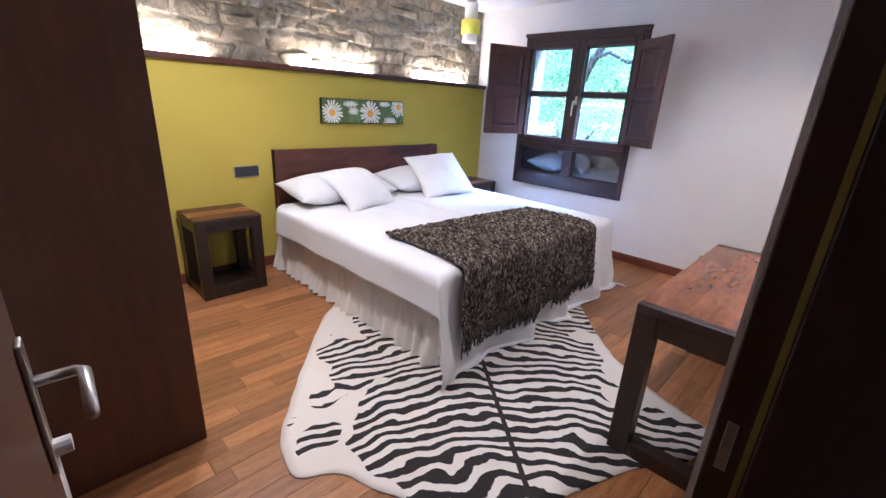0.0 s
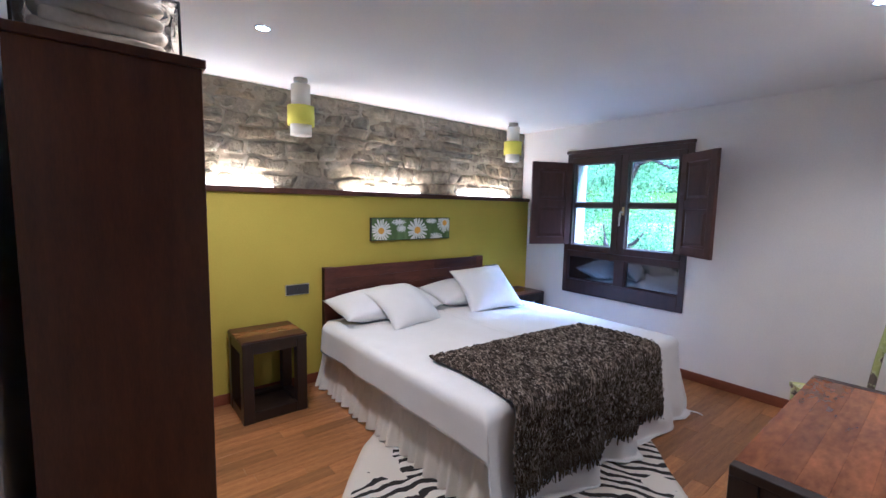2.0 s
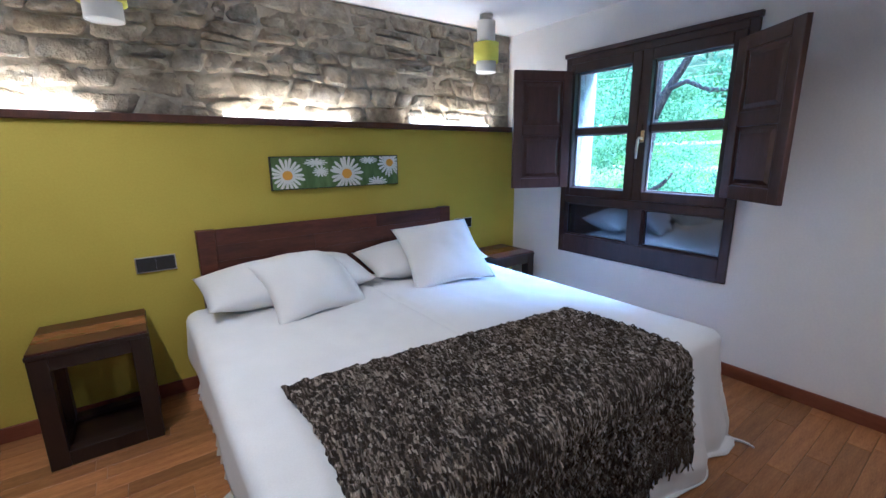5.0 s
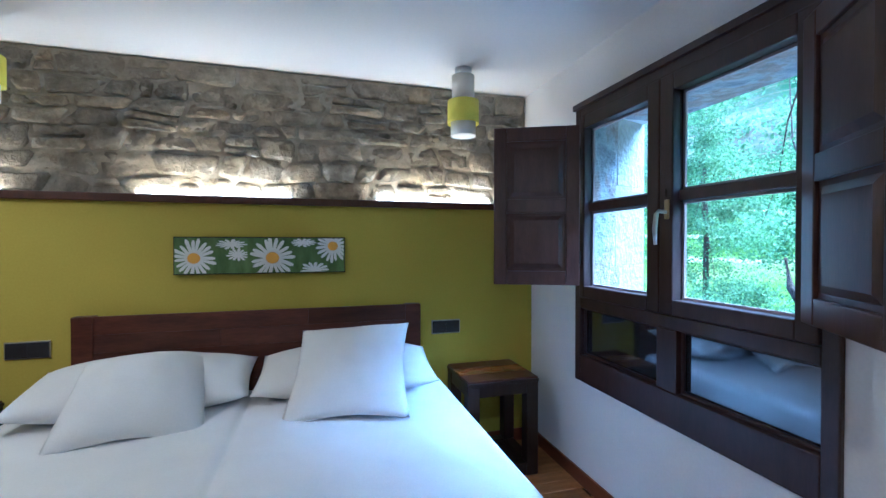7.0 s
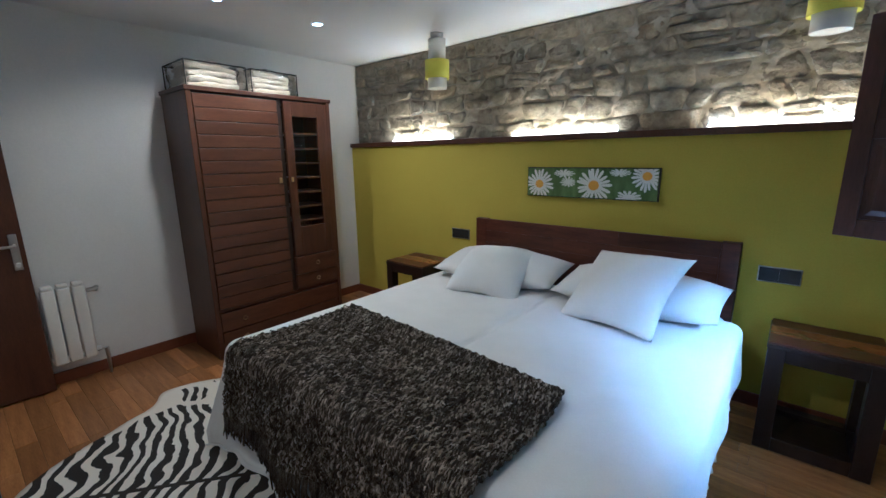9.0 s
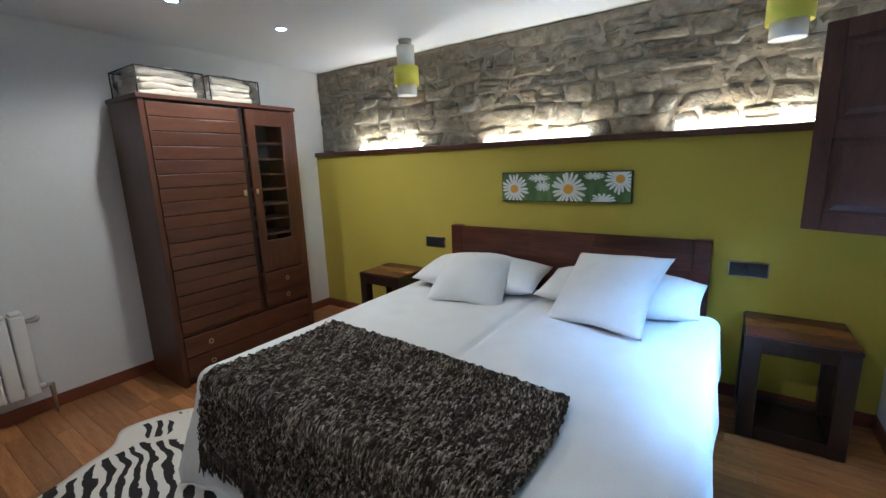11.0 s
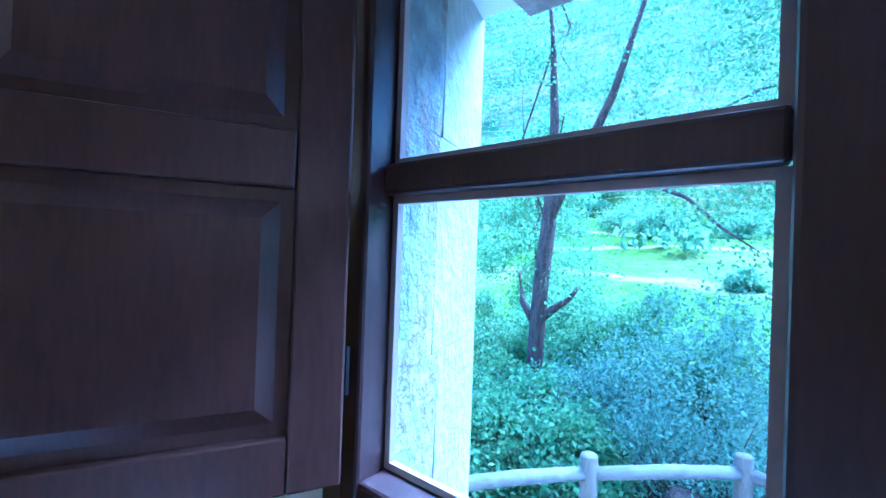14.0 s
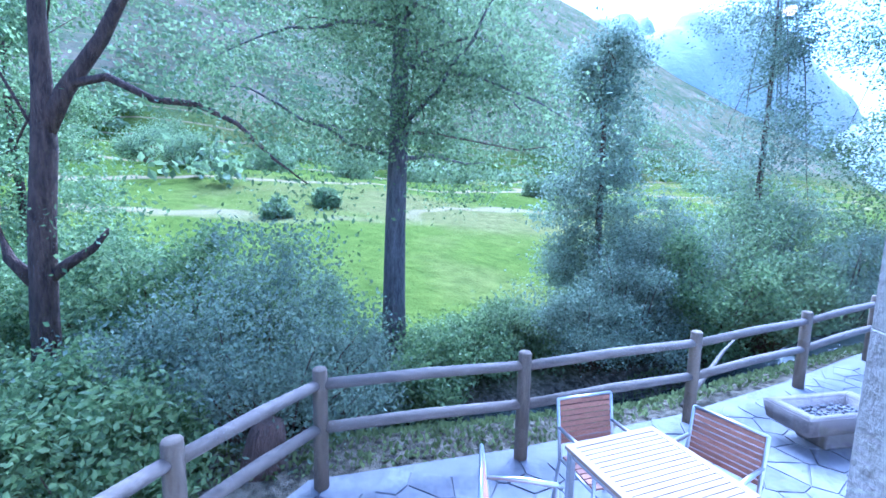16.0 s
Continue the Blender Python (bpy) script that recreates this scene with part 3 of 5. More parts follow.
# ---- window ----
win = thing("window_1", Matrix.Identity(4), "dark wooden window with two casements over fixed lower lights", "window", kind="structure")


def win_bar(name, y0, y1, z0, z1, x0=4.292, x1=4.372, bevel=0.005):
    return part(name, box(x0, x1, y0, y1, z0, z1, bevel), WINDOW_WOOD, win)


win_bar("frame_stile", WY1 - 0.052, WY1, WZ0, WZ1)
win_bar("frame_stile", WY0, WY0 + 0.052, WZ0, WZ1)
win_bar("frame_head", WY0 + 0.052, WY1 - 0.052, WZ1 - 0.06, WZ1)
win_bar("frame_sill", WY0 + 0.052, WY1 - 0.052, WZ0, WZ0 + 0.155)
win_bar("frame_transom", WY0 + 0.052, WY1 - 0.052, 1.037, 1.098)
win_bar("lower_mullion", 2.69, 2.80, WZ0 + 0.155, 1.037)
win_bar("casing_head", WY0 - 0.010, WY1 + 0.010, WZ1 - 0.012, WZ1 + 0.022, 4.276, 4.309)
for nm, y0, y1 in (("lower_pane", 2.80, WY1 - 0.052), ("lower_pane", WY0 + 0.052, 2.69)):
    pn = part(nm, box(4.335, 4.342, y0, y1, WZ0 + 0.155, 1.037), DARK_GLASS, win, "dark glass reflecting the room")
    for bx in ((y0, y0 + 0.012, WZ0 + 0.155, 1.037), (y1 - 0.012, y1, WZ0 + 0.155, 1.037), (y0 + 0.012, y1 - 0.012, WZ0 + 0.155, WZ0 + 0.167), (y0 + 0.012, y1 - 0.012, 1.025, 1.037)):
        part("glazing_bead", box(4.318, 4.334, *bx, 0.003), WINDOW_WOOD, pn)
BEAD = plain("pale_glazing_bead", (0.42, 0.30, 0.27), 0.5)
for nm, y0, y1, gy0, gy1 in (("casement", 2.779, WY1 - 0.053, 2.851, 3.333), ("casement", WY0 + 0.053, 2.777, 2.222, 2.705)):
    sash = part(nm, box(4.282, 4.3515, y0, gy0, 1.10, 2.138, 0.006), WINDOW_WOOD, win)
    for piece, b4 in (("sash_stile", (gy1, y1, 1.10, 2.138)), ("sash_rail", (gy0, gy1, 2.066, 2.138)), ("sash_rail", (gy0, gy1, 1.10, 1.168)), ("muntin", (gy0, gy1, 1.592, 1.640))):
        part(piece, box(4.315 if piece == "muntin" else 4.283, 4.351, *b4, 0.006), WINDOW_WOOD, sash)
    for z0, z1 in ((1.168, 1.592), (1.640, 2.066)):
        pane = part("pane", box(4.334, 4.338, gy0, gy1, z0, z1), GLASS, sash, "clear pane of glass")
        pane.visible_shadow = False
        for b4 in ((gy0, gy0 + 0.011, z0, z1), (gy1 - 0.011, gy1, z0, z1), (gy0 + 0.011, gy1 - 0.011, z0, z0 + 0.011), (gy0 + 0.011, gy1 - 0.011, z1 - 0.011, z1)):
            part("glazing_bead", box(4.339, 4.3505, *b4), BEAD, sash)
handle = part("window_handle", box(4.274, 4.2815, 2.716, 2.742, 1.515, 1.60, 0.004), GOLD, win, "worn satin metal lever handle")
part("lever", tube([(4.272, 2.728, 1.545), (4.235, 2.728, 1.548), (4.222, 2.729, 1.535), (4.216, 2.731, 1.47), (4.222, 2.733, 1.405)], [0.008, 0.009, 0.010, 0.010, 0.007], 10), STEEL, handle, "", True)
part("bolt", tube([(4.278, 2.735, 1.612), (4.278, 2.735, 1.645)], 0.0035, 8), BLACK_AND_SHADE, win, "dark sliding bolt")


def shutter(name, hinge, free, z0, z1, label):
    """A panelled inner shutter, built flat along +x from its hinge with its room face towards -y."""
    ang = math.atan2(free[1] - hinge[1], free[0] - hinge[0])
    w = math.hypot(free[0] - hinge[0], free[1] - hinge[1])
    t = thing(name, Matrix.Translation((hinge[0], hinge[1], z0)) @ Matrix.Rotation(ang, 4, "Z"), label, "shutter", "window shutters")
    h = z1 - z0
    st = 0.075
    for a, b in ((0, st), (w - st, w)):
        part("stile", box(a, b, -0.016, 0.016, 0, h, 0.004), SHUTTER_WOOD, t)
    mid = h * 0.5
    for a, b in ((0, 0.08), (mid - 0.04, mid + 0.04), (h - 0.08, h)):
        part("rail", box(st, w - st, -0.0155, 0.0155, a, b, 0.004), SHUTTER_WOOD, t)
    for a, b in ((0.08, mid - 0.04), (mid + 0.04, h - 0.08)):
        bm = box(st, w - st, -0.003, 0.003, a, b)
        fields = []
        for s in (-1, 1):
            r = bmesh.new()
            x0, x1, zz0, zz1 = st + 0.018, w - st - 0.018, a + 0.018, b - 0.018
            o = [r.verts.new(p) for p in ((x0, s * 0.0034, zz0), (x1, s * 0.0034, zz0), (x1, s * 0.0034, zz1), (x0, s * 0.0034, zz1))]
            g = 0.024
            q = [r.verts.new(p) for p in ((x0 + g, s * 0.0142, zz0 + g), (x1 - g, s * 0.0142, zz0 + g), (x1 - g, s * 0.0142, zz1 - g), (x0 + g, s * 0.0142, zz1 - g))]
            for k in range(4):
                r.faces.new((o[k], o[(k + 1) % 4], q[(k + 1) % 4], q[k]))
            r.faces.new(q)
            fields.append(r)
        pn = part("panel", bm, SHUTTER_WOOD, t, "raised wooden panel")
        for r in fields:
            part("raised_field", r, SHUTTER_WOOD, pn)
    for z in (0.16, h - 0.16):
        part("hinge", tube([(-0.004, 0, z - 0.035), (-0.004, 0, z + 0.035)], 0.006, 8), BLACK_AND_SHADE, t)
    return t


shutter("window_shutter", (4.266, 3.352), (3.828, 3.562), 1.17, 2.085, "dark brown panelled wooden shutter folded back beside the bed")
shutter("window_shutter", (4.266, 2.175), (3.995, 1.800), 1.17, 2.085, "dark brown panelled wooden shutter swung open into the room")

# stone blocks of the outer reveal
rv = random.Random(5)
for face_a, face_b in (((4.405, 3.428), (4.905, 3.586)), ((4.905, 1.804), (4.405, 2.102))):
    d = Vector((face_b[0] - face_a[0], face_b[1] - face_a[1], 0))
    turn = Matrix.Translation((face_a[0], face_a[1], 0)) @ Matrix.Rotation(math.atan2(d.y, d.x), 4, "Z") @ Matrix.Rotation(radians(90), 4, "X")
    z = 0.702
    while z < 2.19:
        h = min(rv.uniform(0.42, 0.66), 2.198 - z)
        split = d.length * rv.uniform(0.36, 0.5)
        front_first = d.x > 0
        for k, (a, b) in enumerate(((0.0, split), (split, d.length))):
            rough_one = (k == 0) == front_first
            bmc = cobble([(a, z), (b, z), (b, z + h), (a, z + h)], 0.0004, 0.0175 if rough_one else 0.018, 0.003 if rough_one else 0.001, rv, ((1.0, 0.0), (1.0, 0.93), (0.985, 1.0)))
            bmc.transform(turn)
            part("reveal_block", bmc, REVEAL_STONE if rough_one else DRESSED, wall_east)
        z += h
part("sill_slab", box(4.41, 4.93, 2.10, 3.43, 0.701, 0.725, 0.006), DRESSED, wall_east, "pale dressed stone sill")
part("lintel_slab", box(4.41, 4.93, 2.10, 3.43, 2.175, 2.199, 0.004), REVEAL_STONE, wall_east, "grey stone lintel")

# ---- ceiling fittings ----
GLOW = bpy.data.materials.new("lit_downlight")
GLOW.use_nodes = True
GLOW.node_tree.nodes["Principled BSDF"].inputs["Emission Color"].default_value = (1.0, 0.93, 0.82, 1)
GLOW.node_tree.nodes["Principled BSDF"].inputs["Emission Strength"].default_value = 9
for dx, dy in DOWNLIGHTS:
    t = thing("downlight", pose(dx, dy, ZC), "small round recessed ceiling spotlight, switched on", "ceiling light", "ceiling spotlights")
    bm = bmesh.new()
    ring = [[bm.verts.new((r * math.cos(2 * math.pi * k / 24), r * math.sin(2 * math.pi * k / 24), z)) for k in range(24)] for r, z in ((0.045, -0.001), (0.043, -0.006), (0.034, -0.006), (0.031, -0.001))]
    for a, b in zip(ring, ring[1:]):
        for k in range(24):
            bm.faces.new((a[k], a[(k + 1) % 24], b[(k + 1) % 24], b[k]))
    part("trim_ring", bm, STEEL, t)
    part("lens", lathe([(0.001, -0.003), (0.030, -0.003), (0.030, -0.001), (0.001, -0.001)], 20), GLOW, t, "glowing lens")

LED = bpy.data.materials.new("lit_led_strip")
LED.use_nodes = True
LED.node_tree.nodes["Principled BSDF"].inputs["Emission Color"].default_value = (1.0, 0.86, 0.62, 1)
LED.node_tree.nodes["Principled BSDF"].inputs["Emission Strength"].default_value = 6
for lx0, lx1 in LED_RUNS:
    t = thing("led_light_bar", pose((lx0 + lx1) / 2, 4.085, 1.688), "slim warm-white light bar lying on the wooden ledge", "light", "ledge lights")
    hl = (lx1 - lx0) / 2
    part("channel", box(-hl, hl, -0.02, 0.02, 0.0, 0.014, 0.002), WHITE_PLASTIC, t)
    part("diffuser", box(-hl + 0.01, hl - 0.01, -0.014, 0.014, 0.0145, 0.018), LED, t, "glowing diffuser")


def pendant(x, y):
    t = thing("ceiling_lamp", pose(x, y, ZC), "ceiling lamp of stacked white and yellow cylinder shades", "lamp", "ceiling lamps over the bed")
    part("ceiling_rose", lathe([(0.052, -0.001), (0.052, -0.026), (0.046, -0.034), (0.02, -0.035), (0.02, -0.05)], 24), STEEL, t, "satin metal ceiling rose", True)

    def shell(r0, z0, z1, th=0.004):
        b = bmesh.new()
        rr = [[b.verts.new((r * math.cos(2 * math.pi * k / 32), r * math.sin(2 * math.pi * k / 32), z)) for k in range(32)] for r, z in ((r0, z1), (r0, z0), (r0 - th, z0), (r0 - th, z1))]
        rr.append(rr[0])
        for a, c in zip(rr, rr[1:]):
            for k in range(32):
                b.faces.new((a[k], a[(k + 1) % 32], c[(k + 1) % 32], c[k]))
        return b
    up = shell(0.070, -0.235, -0.048)
    b2 = lathe([(0.001, -0.050), (0.066, -0.050), (0.066, -0.047), (0.001, -0.047)], 32)
    merge(up, b2)
    part("upper_shade", up, SHADE_WHITE, t, "white fabric cylinder", True)
    part("yellow_shade", shell(0.098, -0.345, -0.205), SHADE_YELLOW, t, "bright yellow band", True)
    part("lower_shade", shell(0.078, -0.42, -0.30), SHADE_WHITE, t, "white lower cylinder", True)
    part("shade_plate", lathe([(0.001, -0.30), (0.094, -0.30), (0.094, -0.303), (0.001, -0.303)], 32), SHADE_WHITE, t)
    part("bottom_diffuser", lathe([(0.001, -0.412), (0.073, -0.412), (0.073, -0.415), (0.001, -0.415)], 32), SHADE_WHITE, t)


pendant(1.31, 3.745)
pendant(3.70, 3.75)

# ---- bed ----
bed = thing("bed", pose(2.5, 2.9, 0), "double bed with a dark wooden headboard and ivory valance", "bed")
HB0, HB1 = -0.93, 0.97
hb = part("headboard", box(HB0, HB1, 1.05, 1.085, 0.05, 1.0), HEAD_WOOD, bed, "dark reddish planked wooden headboard")
for a, b in ((HB0, HB0 + 0.10), (HB1 - 0.10, HB1)):
    part("post", box(a, b, 1.034, 1.098, 0.0, 1.017, 0.004), HEAD_WOOD, hb)
rp = random.Random(3)
for k in range(5):
    z0 = 0.52 + k * 0.0995
    cut = rp.uniform(-0.4, 0.4)
    for a, b in ((HB0 + 0.1002, cut), (cut + 0.0005, HB1 - 0.1002)):
        part("plank", box(a, b, 1.036 + rp.uniform(0, 0.0015), 1.05, z0, z0 + 0.0992, 0.0012), HEAD_WOOD, hb)
part("base", box(-0.93, 0.93, -0.98, 1.03, 0.20, 0.34, 0.01), BEDBASE, bed, "beige upholstered bed base")
for a, b in ((-0.95, -0.012), (0.012, 0.95)):
    part("mattress", box(a, b, -1.0, 1.03, 0.34, 0.565, 0.05, 4), LINEN, bed, "white mattress", True)
for sx in (-0.85, 0.85):
    for sy in (-0.9, 0.95):
        part("leg", tube([(sx, sy, 0), (sx, sy, 0.2)], [0.025, 0.03], 10), DARK_WOOD, bed)


def ruffle(u, v, p0, p1, out, z0, z1, n, amp):
    p = Vector(p0).lerp(Vector(p1), u)
    w = math.sin(u * n * 2 * math.pi + 1.3 * math.sin(u * n * 1.7)) * amp * (0.35 + 0.65 * v) + amp * 0.8 * noise.noise((u * n * 0.8, v * 1.5, out[0] * 3))
    return (p.x + out[0] * (0.012 + w + 0.055 * v), p.y + out[1] * (0.012 + w + 0.055 * v), z1 + (z0 - z1) * v)


for p0, p1, out in (((-0.945, 1.0, 0), (-0.945, -1.03, 0), (-1, 0)), ((0.945, -1.03, 0), (0.945, 1.0, 0), (1, 0)), ((-1.0, -0.995, 0), (1.0, -0.995, 0), (0, -1))):
    part("valance", sheet(260, 8, lambda u, v: ruffle(u, v, p0, p1, out, 0.015, 0.345, 21, 0.024)), SKIRT, bed, "gathered ivory valance", True)


def coverlet():
    """A white cover over the bed: short at the left side, long on the right, down to the floor and spreading there at the foot."""
    x0, x1, y0, y1, top = -1.0, 0.99, -1.02, 0.80, 0.60
    left, right, foot = 0.25, 0.30, 0.66

    def f(u, v):
        s = -left + (x1 - x0 + left + right) * u
        t = -foot + (y1 - y0 + foot) * v
        ds = max(0.0, -s, s - (x1 - x0))
        side = -1 if s < 0 else 1
        dt = max(0.0, -t)
        x = x0 + min(max(s, 0), x1 - x0)
        y = y0 + max(t, 0)
        r = 0.05

        def bend(d):
            a = min(d / r, math.pi / 2)
            return r * math.sin(a), r * (1 - math.cos(a)) + max(0, d - r * math.pi / 2)
        ox, zx = bend(ds)
        oy, zy = bend(dt)
        drop = math.hypot(zx, zy) if ds and dt else zx + zy
        px, py = x + side * ox, y - oy
        # folds hang deeper down the cloth
        k = min(1.0, drop / 0.5)
        if dt:
            fold = math.sin(px * 9.5 + 1.8 * math.sin(px * 3.1)) * 0.042 + 0.045 * noise.noise((px * 5, 3.1, drop)) + 0.014 * math.sin(px * 31 + 3 * math.sin(px * 5))
            py -= k * (0.02 + fold) + k * k * 0.05
        if ds:
            fold = math.sin(py * 8 + 2 * math.sin(py * 2.3)) * 0.016 + 0.02 * noise.noise((py * 4, 7.7, drop))
            px += side * (k * (0.012 + fold) + k * k * 0.03)
        if ds and dt:
            corner = min(ds, dt)
            px += side * corner * 0.08
            py -= corner * 0.06
        z = top - drop
        low = 0.012 + 0.006 * noise.noise((px * 6, py * 6, 1))
        if z < low:
            spare = low - z
            py -= spare * (0.7 + 0.5 * math.sin(px * 7))
            z = low + 0.012 * abs(math.sin(spare * 40 + px * 5)) * min(1, spare * 12)
        if not ds and not dt:
            z += 0.008 * noise.noise((px * 3, py * 3, 0)) + 0.004 * noise.noise((px * 9, py * 7, 2)) - 0.02 * math.exp(-((px + 0.01) / 0.02) ** 2)
            z += 0.012 * math.sin(min(1, max(0, (px - x0) / (x1 - x0))) * math.pi)
        return (px, py, z)
    return f


cover_surface = coverlet()
cover = part("bed_cover", sheet(150, 150, cover_surface), LINEN, smooth=True)
cover.matrix_world = pose(2.5, 2.9, 0)
tagged(cover, "white cotton bed cover hanging to the floor at the foot", "bedding")
cover.modifiers.new("thick", "SOLIDIFY").thickness = 0.006
for ends in ([(k / 150, 0.0) for k in range(151)], [(0.0, k / 150) for k in range(151)], [(1.0, k / 150) for k in range(151)]):
    part("hem", tube([Vector(cover_surface(u, v)) + Vector((0, 0, 0.002)) for u, v in ends], 0.0045, 6), LINEN, cover, "stitched cotton hem", True)


def pillow(name, w, h, th, m, label, category, group, pinch=0.0, sag=0.0):
    def f(sgn):
        def g(u, v):
            a, b = 2 * u - 1, 2 * v - 1
            ea = 1 - pinch * (1 - abs(b) ** 1.6)
            eb = 1 - pinch * (1 - abs(a) ** 1.6)
            x, y = a * w / 2 * ea, b * h / 2 * eb
            q = max(0.0, (1 - abs(a) ** 2.3)) ** 0.62 * max(0.0, (1 - abs(b) ** 2.3)) ** 0.62
            z = sgn * th / 2 * q * (1 + 0.14 * noise.noise((x * 5, y * 5, sgn * 3 + w))) + 0.006 * noise.noise((x * 12, y * 12, th)) * q
            z -= sag * ((x / w) ** 2 + (y / h) ** 2) * 4
            return (x, y, z)
        return g
    bm = sheet(28, 28, f(1))
    sheet(28, 28, f(-1), bm)
    bmesh.ops.remove_doubles(bm, verts=bm.verts, dist=0.0006)
    ob = part(name, bm, LINEN, smooth=True)
    ob.matrix_world = m
    return tagged(ob, label, category, group)


pillow("bed_pillow", 0.98, 0.46, 0.26, pose(2.01, 3.65, 0.715, 10, 0, 2), "long white bed pillow lying against the headboard", "pillow", "bed pillows", 0.03)
pillow("bed_pillow", 0.94, 0.46, 0.26, pose(2.99, 3.65, 0.715, 10, 0, -2), "long white bed pillow lying against the headboard", "pillow", "bed pillows", 0.03)
pillow("cushion", 0.56, 0.54, 0.20, pose(2.07, 3.42, 0.772, 26, 3, 8), "square white cushion lying slumped on the bed pillow", "cushion", "square cushions", 0.09, 0.045)
pillow("cushion", 0.58, 0.57, 0.19, pose(2.98, 3.37, 0.805, 37, -4, -14), "square white cushion propped up on the bed pillow", "cushion", "square cushions", 0.10, 0.015)


def throw_surface(u, v):
    """Across the bed from u = 0 (left) to 1, and from the bed's middle (v = 0) over the foot and down (v = 1)."""
    run = 1.12 * v
    xx = -0.915 + 1.50 * u + 0.05 * (1 - v) * (1 - u) + 0.03 * math.sin(v * 5)
    yy = -0.378 - run - 0.125 * u * (1 - v)
    top = 0.642 + 0.012 * math.sin(min(1, max(0, (xx + 0.965) / 1.93)) * math.pi)
    edge = -1.075
    z = top
    if yy < edge:
        d = edge - yy
        r = 0.06
        a = min(d / r, math.pi / 2)
        yy = edge - r * math.sin(a)
        z = top - r * (1 - math.cos(a)) - max(0, d - r * math.pi / 2)
        k = min(1.0, (top - z) / 0.4)
        yy -= k * (0.045 + 0.030 * math.sin(xx * 9.5 + 1.8 * math.sin(xx * 3.1)))
    if xx < -0.94:
        z -= (-0.94 - xx) * 0.6
    wool = 0.011 * noise.noise((u * 60, v * 110, 0)) + 0.008 * noise.noise((u * 26, v * 50, 4))
    return (xx, yy - (0.9 * wool if z < 0.58 else 0), z + (wool if z >= 0.5 else 0.3 * wool))


throw = thing("throw_blanket", pose(2.5, 2.9, 0), "chunky brown and beige woven throw across the bed's foot", "blanket")
tw = part("woven_cloth", sheet(230, 170, throw_surface, uv=True), THROW, throw, smooth=True)
tw.modifiers.new("thick", "SOLIDIFY").thickness = 0.014
rf = random.Random(8)
bm = bmesh.new()
lay = bm.loops.layers.uv.new("map")
for k in range(330):
    u = (k + rf.random()) / 330
    a = Vector(throw_surface(u, 0.995))
    ln = rf.uniform(0.06, 0.13)
    b = a + Vector((rf.uniform(-0.012, 0.012), rf.uniform(-0.018, 0.006), -ln * 0.55))
    c = a + Vector((rf.uniform(-0.022, 0.022), rf.uniform(-0.02, 0.008), -ln))
    before = len(bm.faces)
    tube([a + Vector((0, 0, 0.012)), b, c], [0.006, 0.0055, 0.003], 5, bm)
    bm.faces.ensure_lookup_table()
    for fc in bm.faces[before:]:
        for lp in fc.loops:
            lp[lay].uv = (u * 3.7, rf.random())
part("fringe", bm, THROW, throw, "ragged woollen fringe", True)
# loose yarn ends standing out of the weave
bm = bmesh.new()
lay = bm.loops.layers.uv.new("map")
for k in range(5200):
    u, v = rf.random(), rf.random() * 0.99
    a = Vector(throw_surface(u, v))
    b2 = Vector(throw_surface(min(1, u + rf.uniform(-0.004, 0.004)), min(1, v + rf.uniform(0.012, 0.035))))
    lift = Vector((0, -0.007, 0.004)) if a.z < 0.56 else Vector((0, 0, 0.008))
    before = len(bm.faces)
    tube([a, (a + b2) / 2 + lift, b2], [0.0022, 0.0038, 0.0022], 4, bm, False)
    bm.faces.ensure_lookup_table()
    q = (rf.random() * 4, rf.random() * 4)
    for fc in bm.faces[before:]:
        for lp in fc.loops:
            lp[lay].uv = q
yarn = part("yarn", bm, THROW, throw, "slubby yarn loops", True)
yarn["kind"] = "stuff"


# ---- furniture ----
def nightstand(x0, y0, w, d, h):
    t = thing("nightstand", pose(x0, y0, 0), "dark wooden open cube nightstand with a reddish plank top", "nightstand", "nightstands")
    lg = 0.075
    for a in (0, w - lg):
        for b in (0, d - lg):
            part("leg", box(a, a + lg, b, b + lg, 0, h - 0.032, 0.004), DARK_WOOD, t)
    for z0, z1 in ((0.0, 0.075), (h - 0.10, h - 0.032)):
        for b in (0.004, d - lg + 0.004):
            part("rail", box(lg, w - lg, b, b + lg - 0.01, z0, z1, 0.003), DARK_WOOD, t)
        for a in (0.004, w - lg + 0.004):
            part("rail", box(a, a + lg - 0.01, lg, d - lg, z0, z1, 0.003), DARK_WOOD, t)
    part("bottom_board", box(lg, w - lg, lg, d - lg, 0.02, 0.05), DARK_WOOD, t)
    top = part("tabletop", box(-0.003, w + 0.003, -0.003, d + 0.003, h - 0.0315, h - 0.012, 0.003), DARK_WOOD, t)
    n = 3
    for k in range(n):
        a, b = 0.002 + (d - 0.004) * k / n, 0.002 + (d - 0.004) * (k + 1) / n - 0.0015
        part("plank", box(0.002, w - 0.002, a, b, h - 0.0118, h, 0.003), HEAD_WOOD if k != 1 else TOP_WOOD, top)


nightstand(0.808, 3.56, 0.456, 0.41, 0.60)
nightstand(3.662, 3.55, 0.456, 0.41, 0.60)

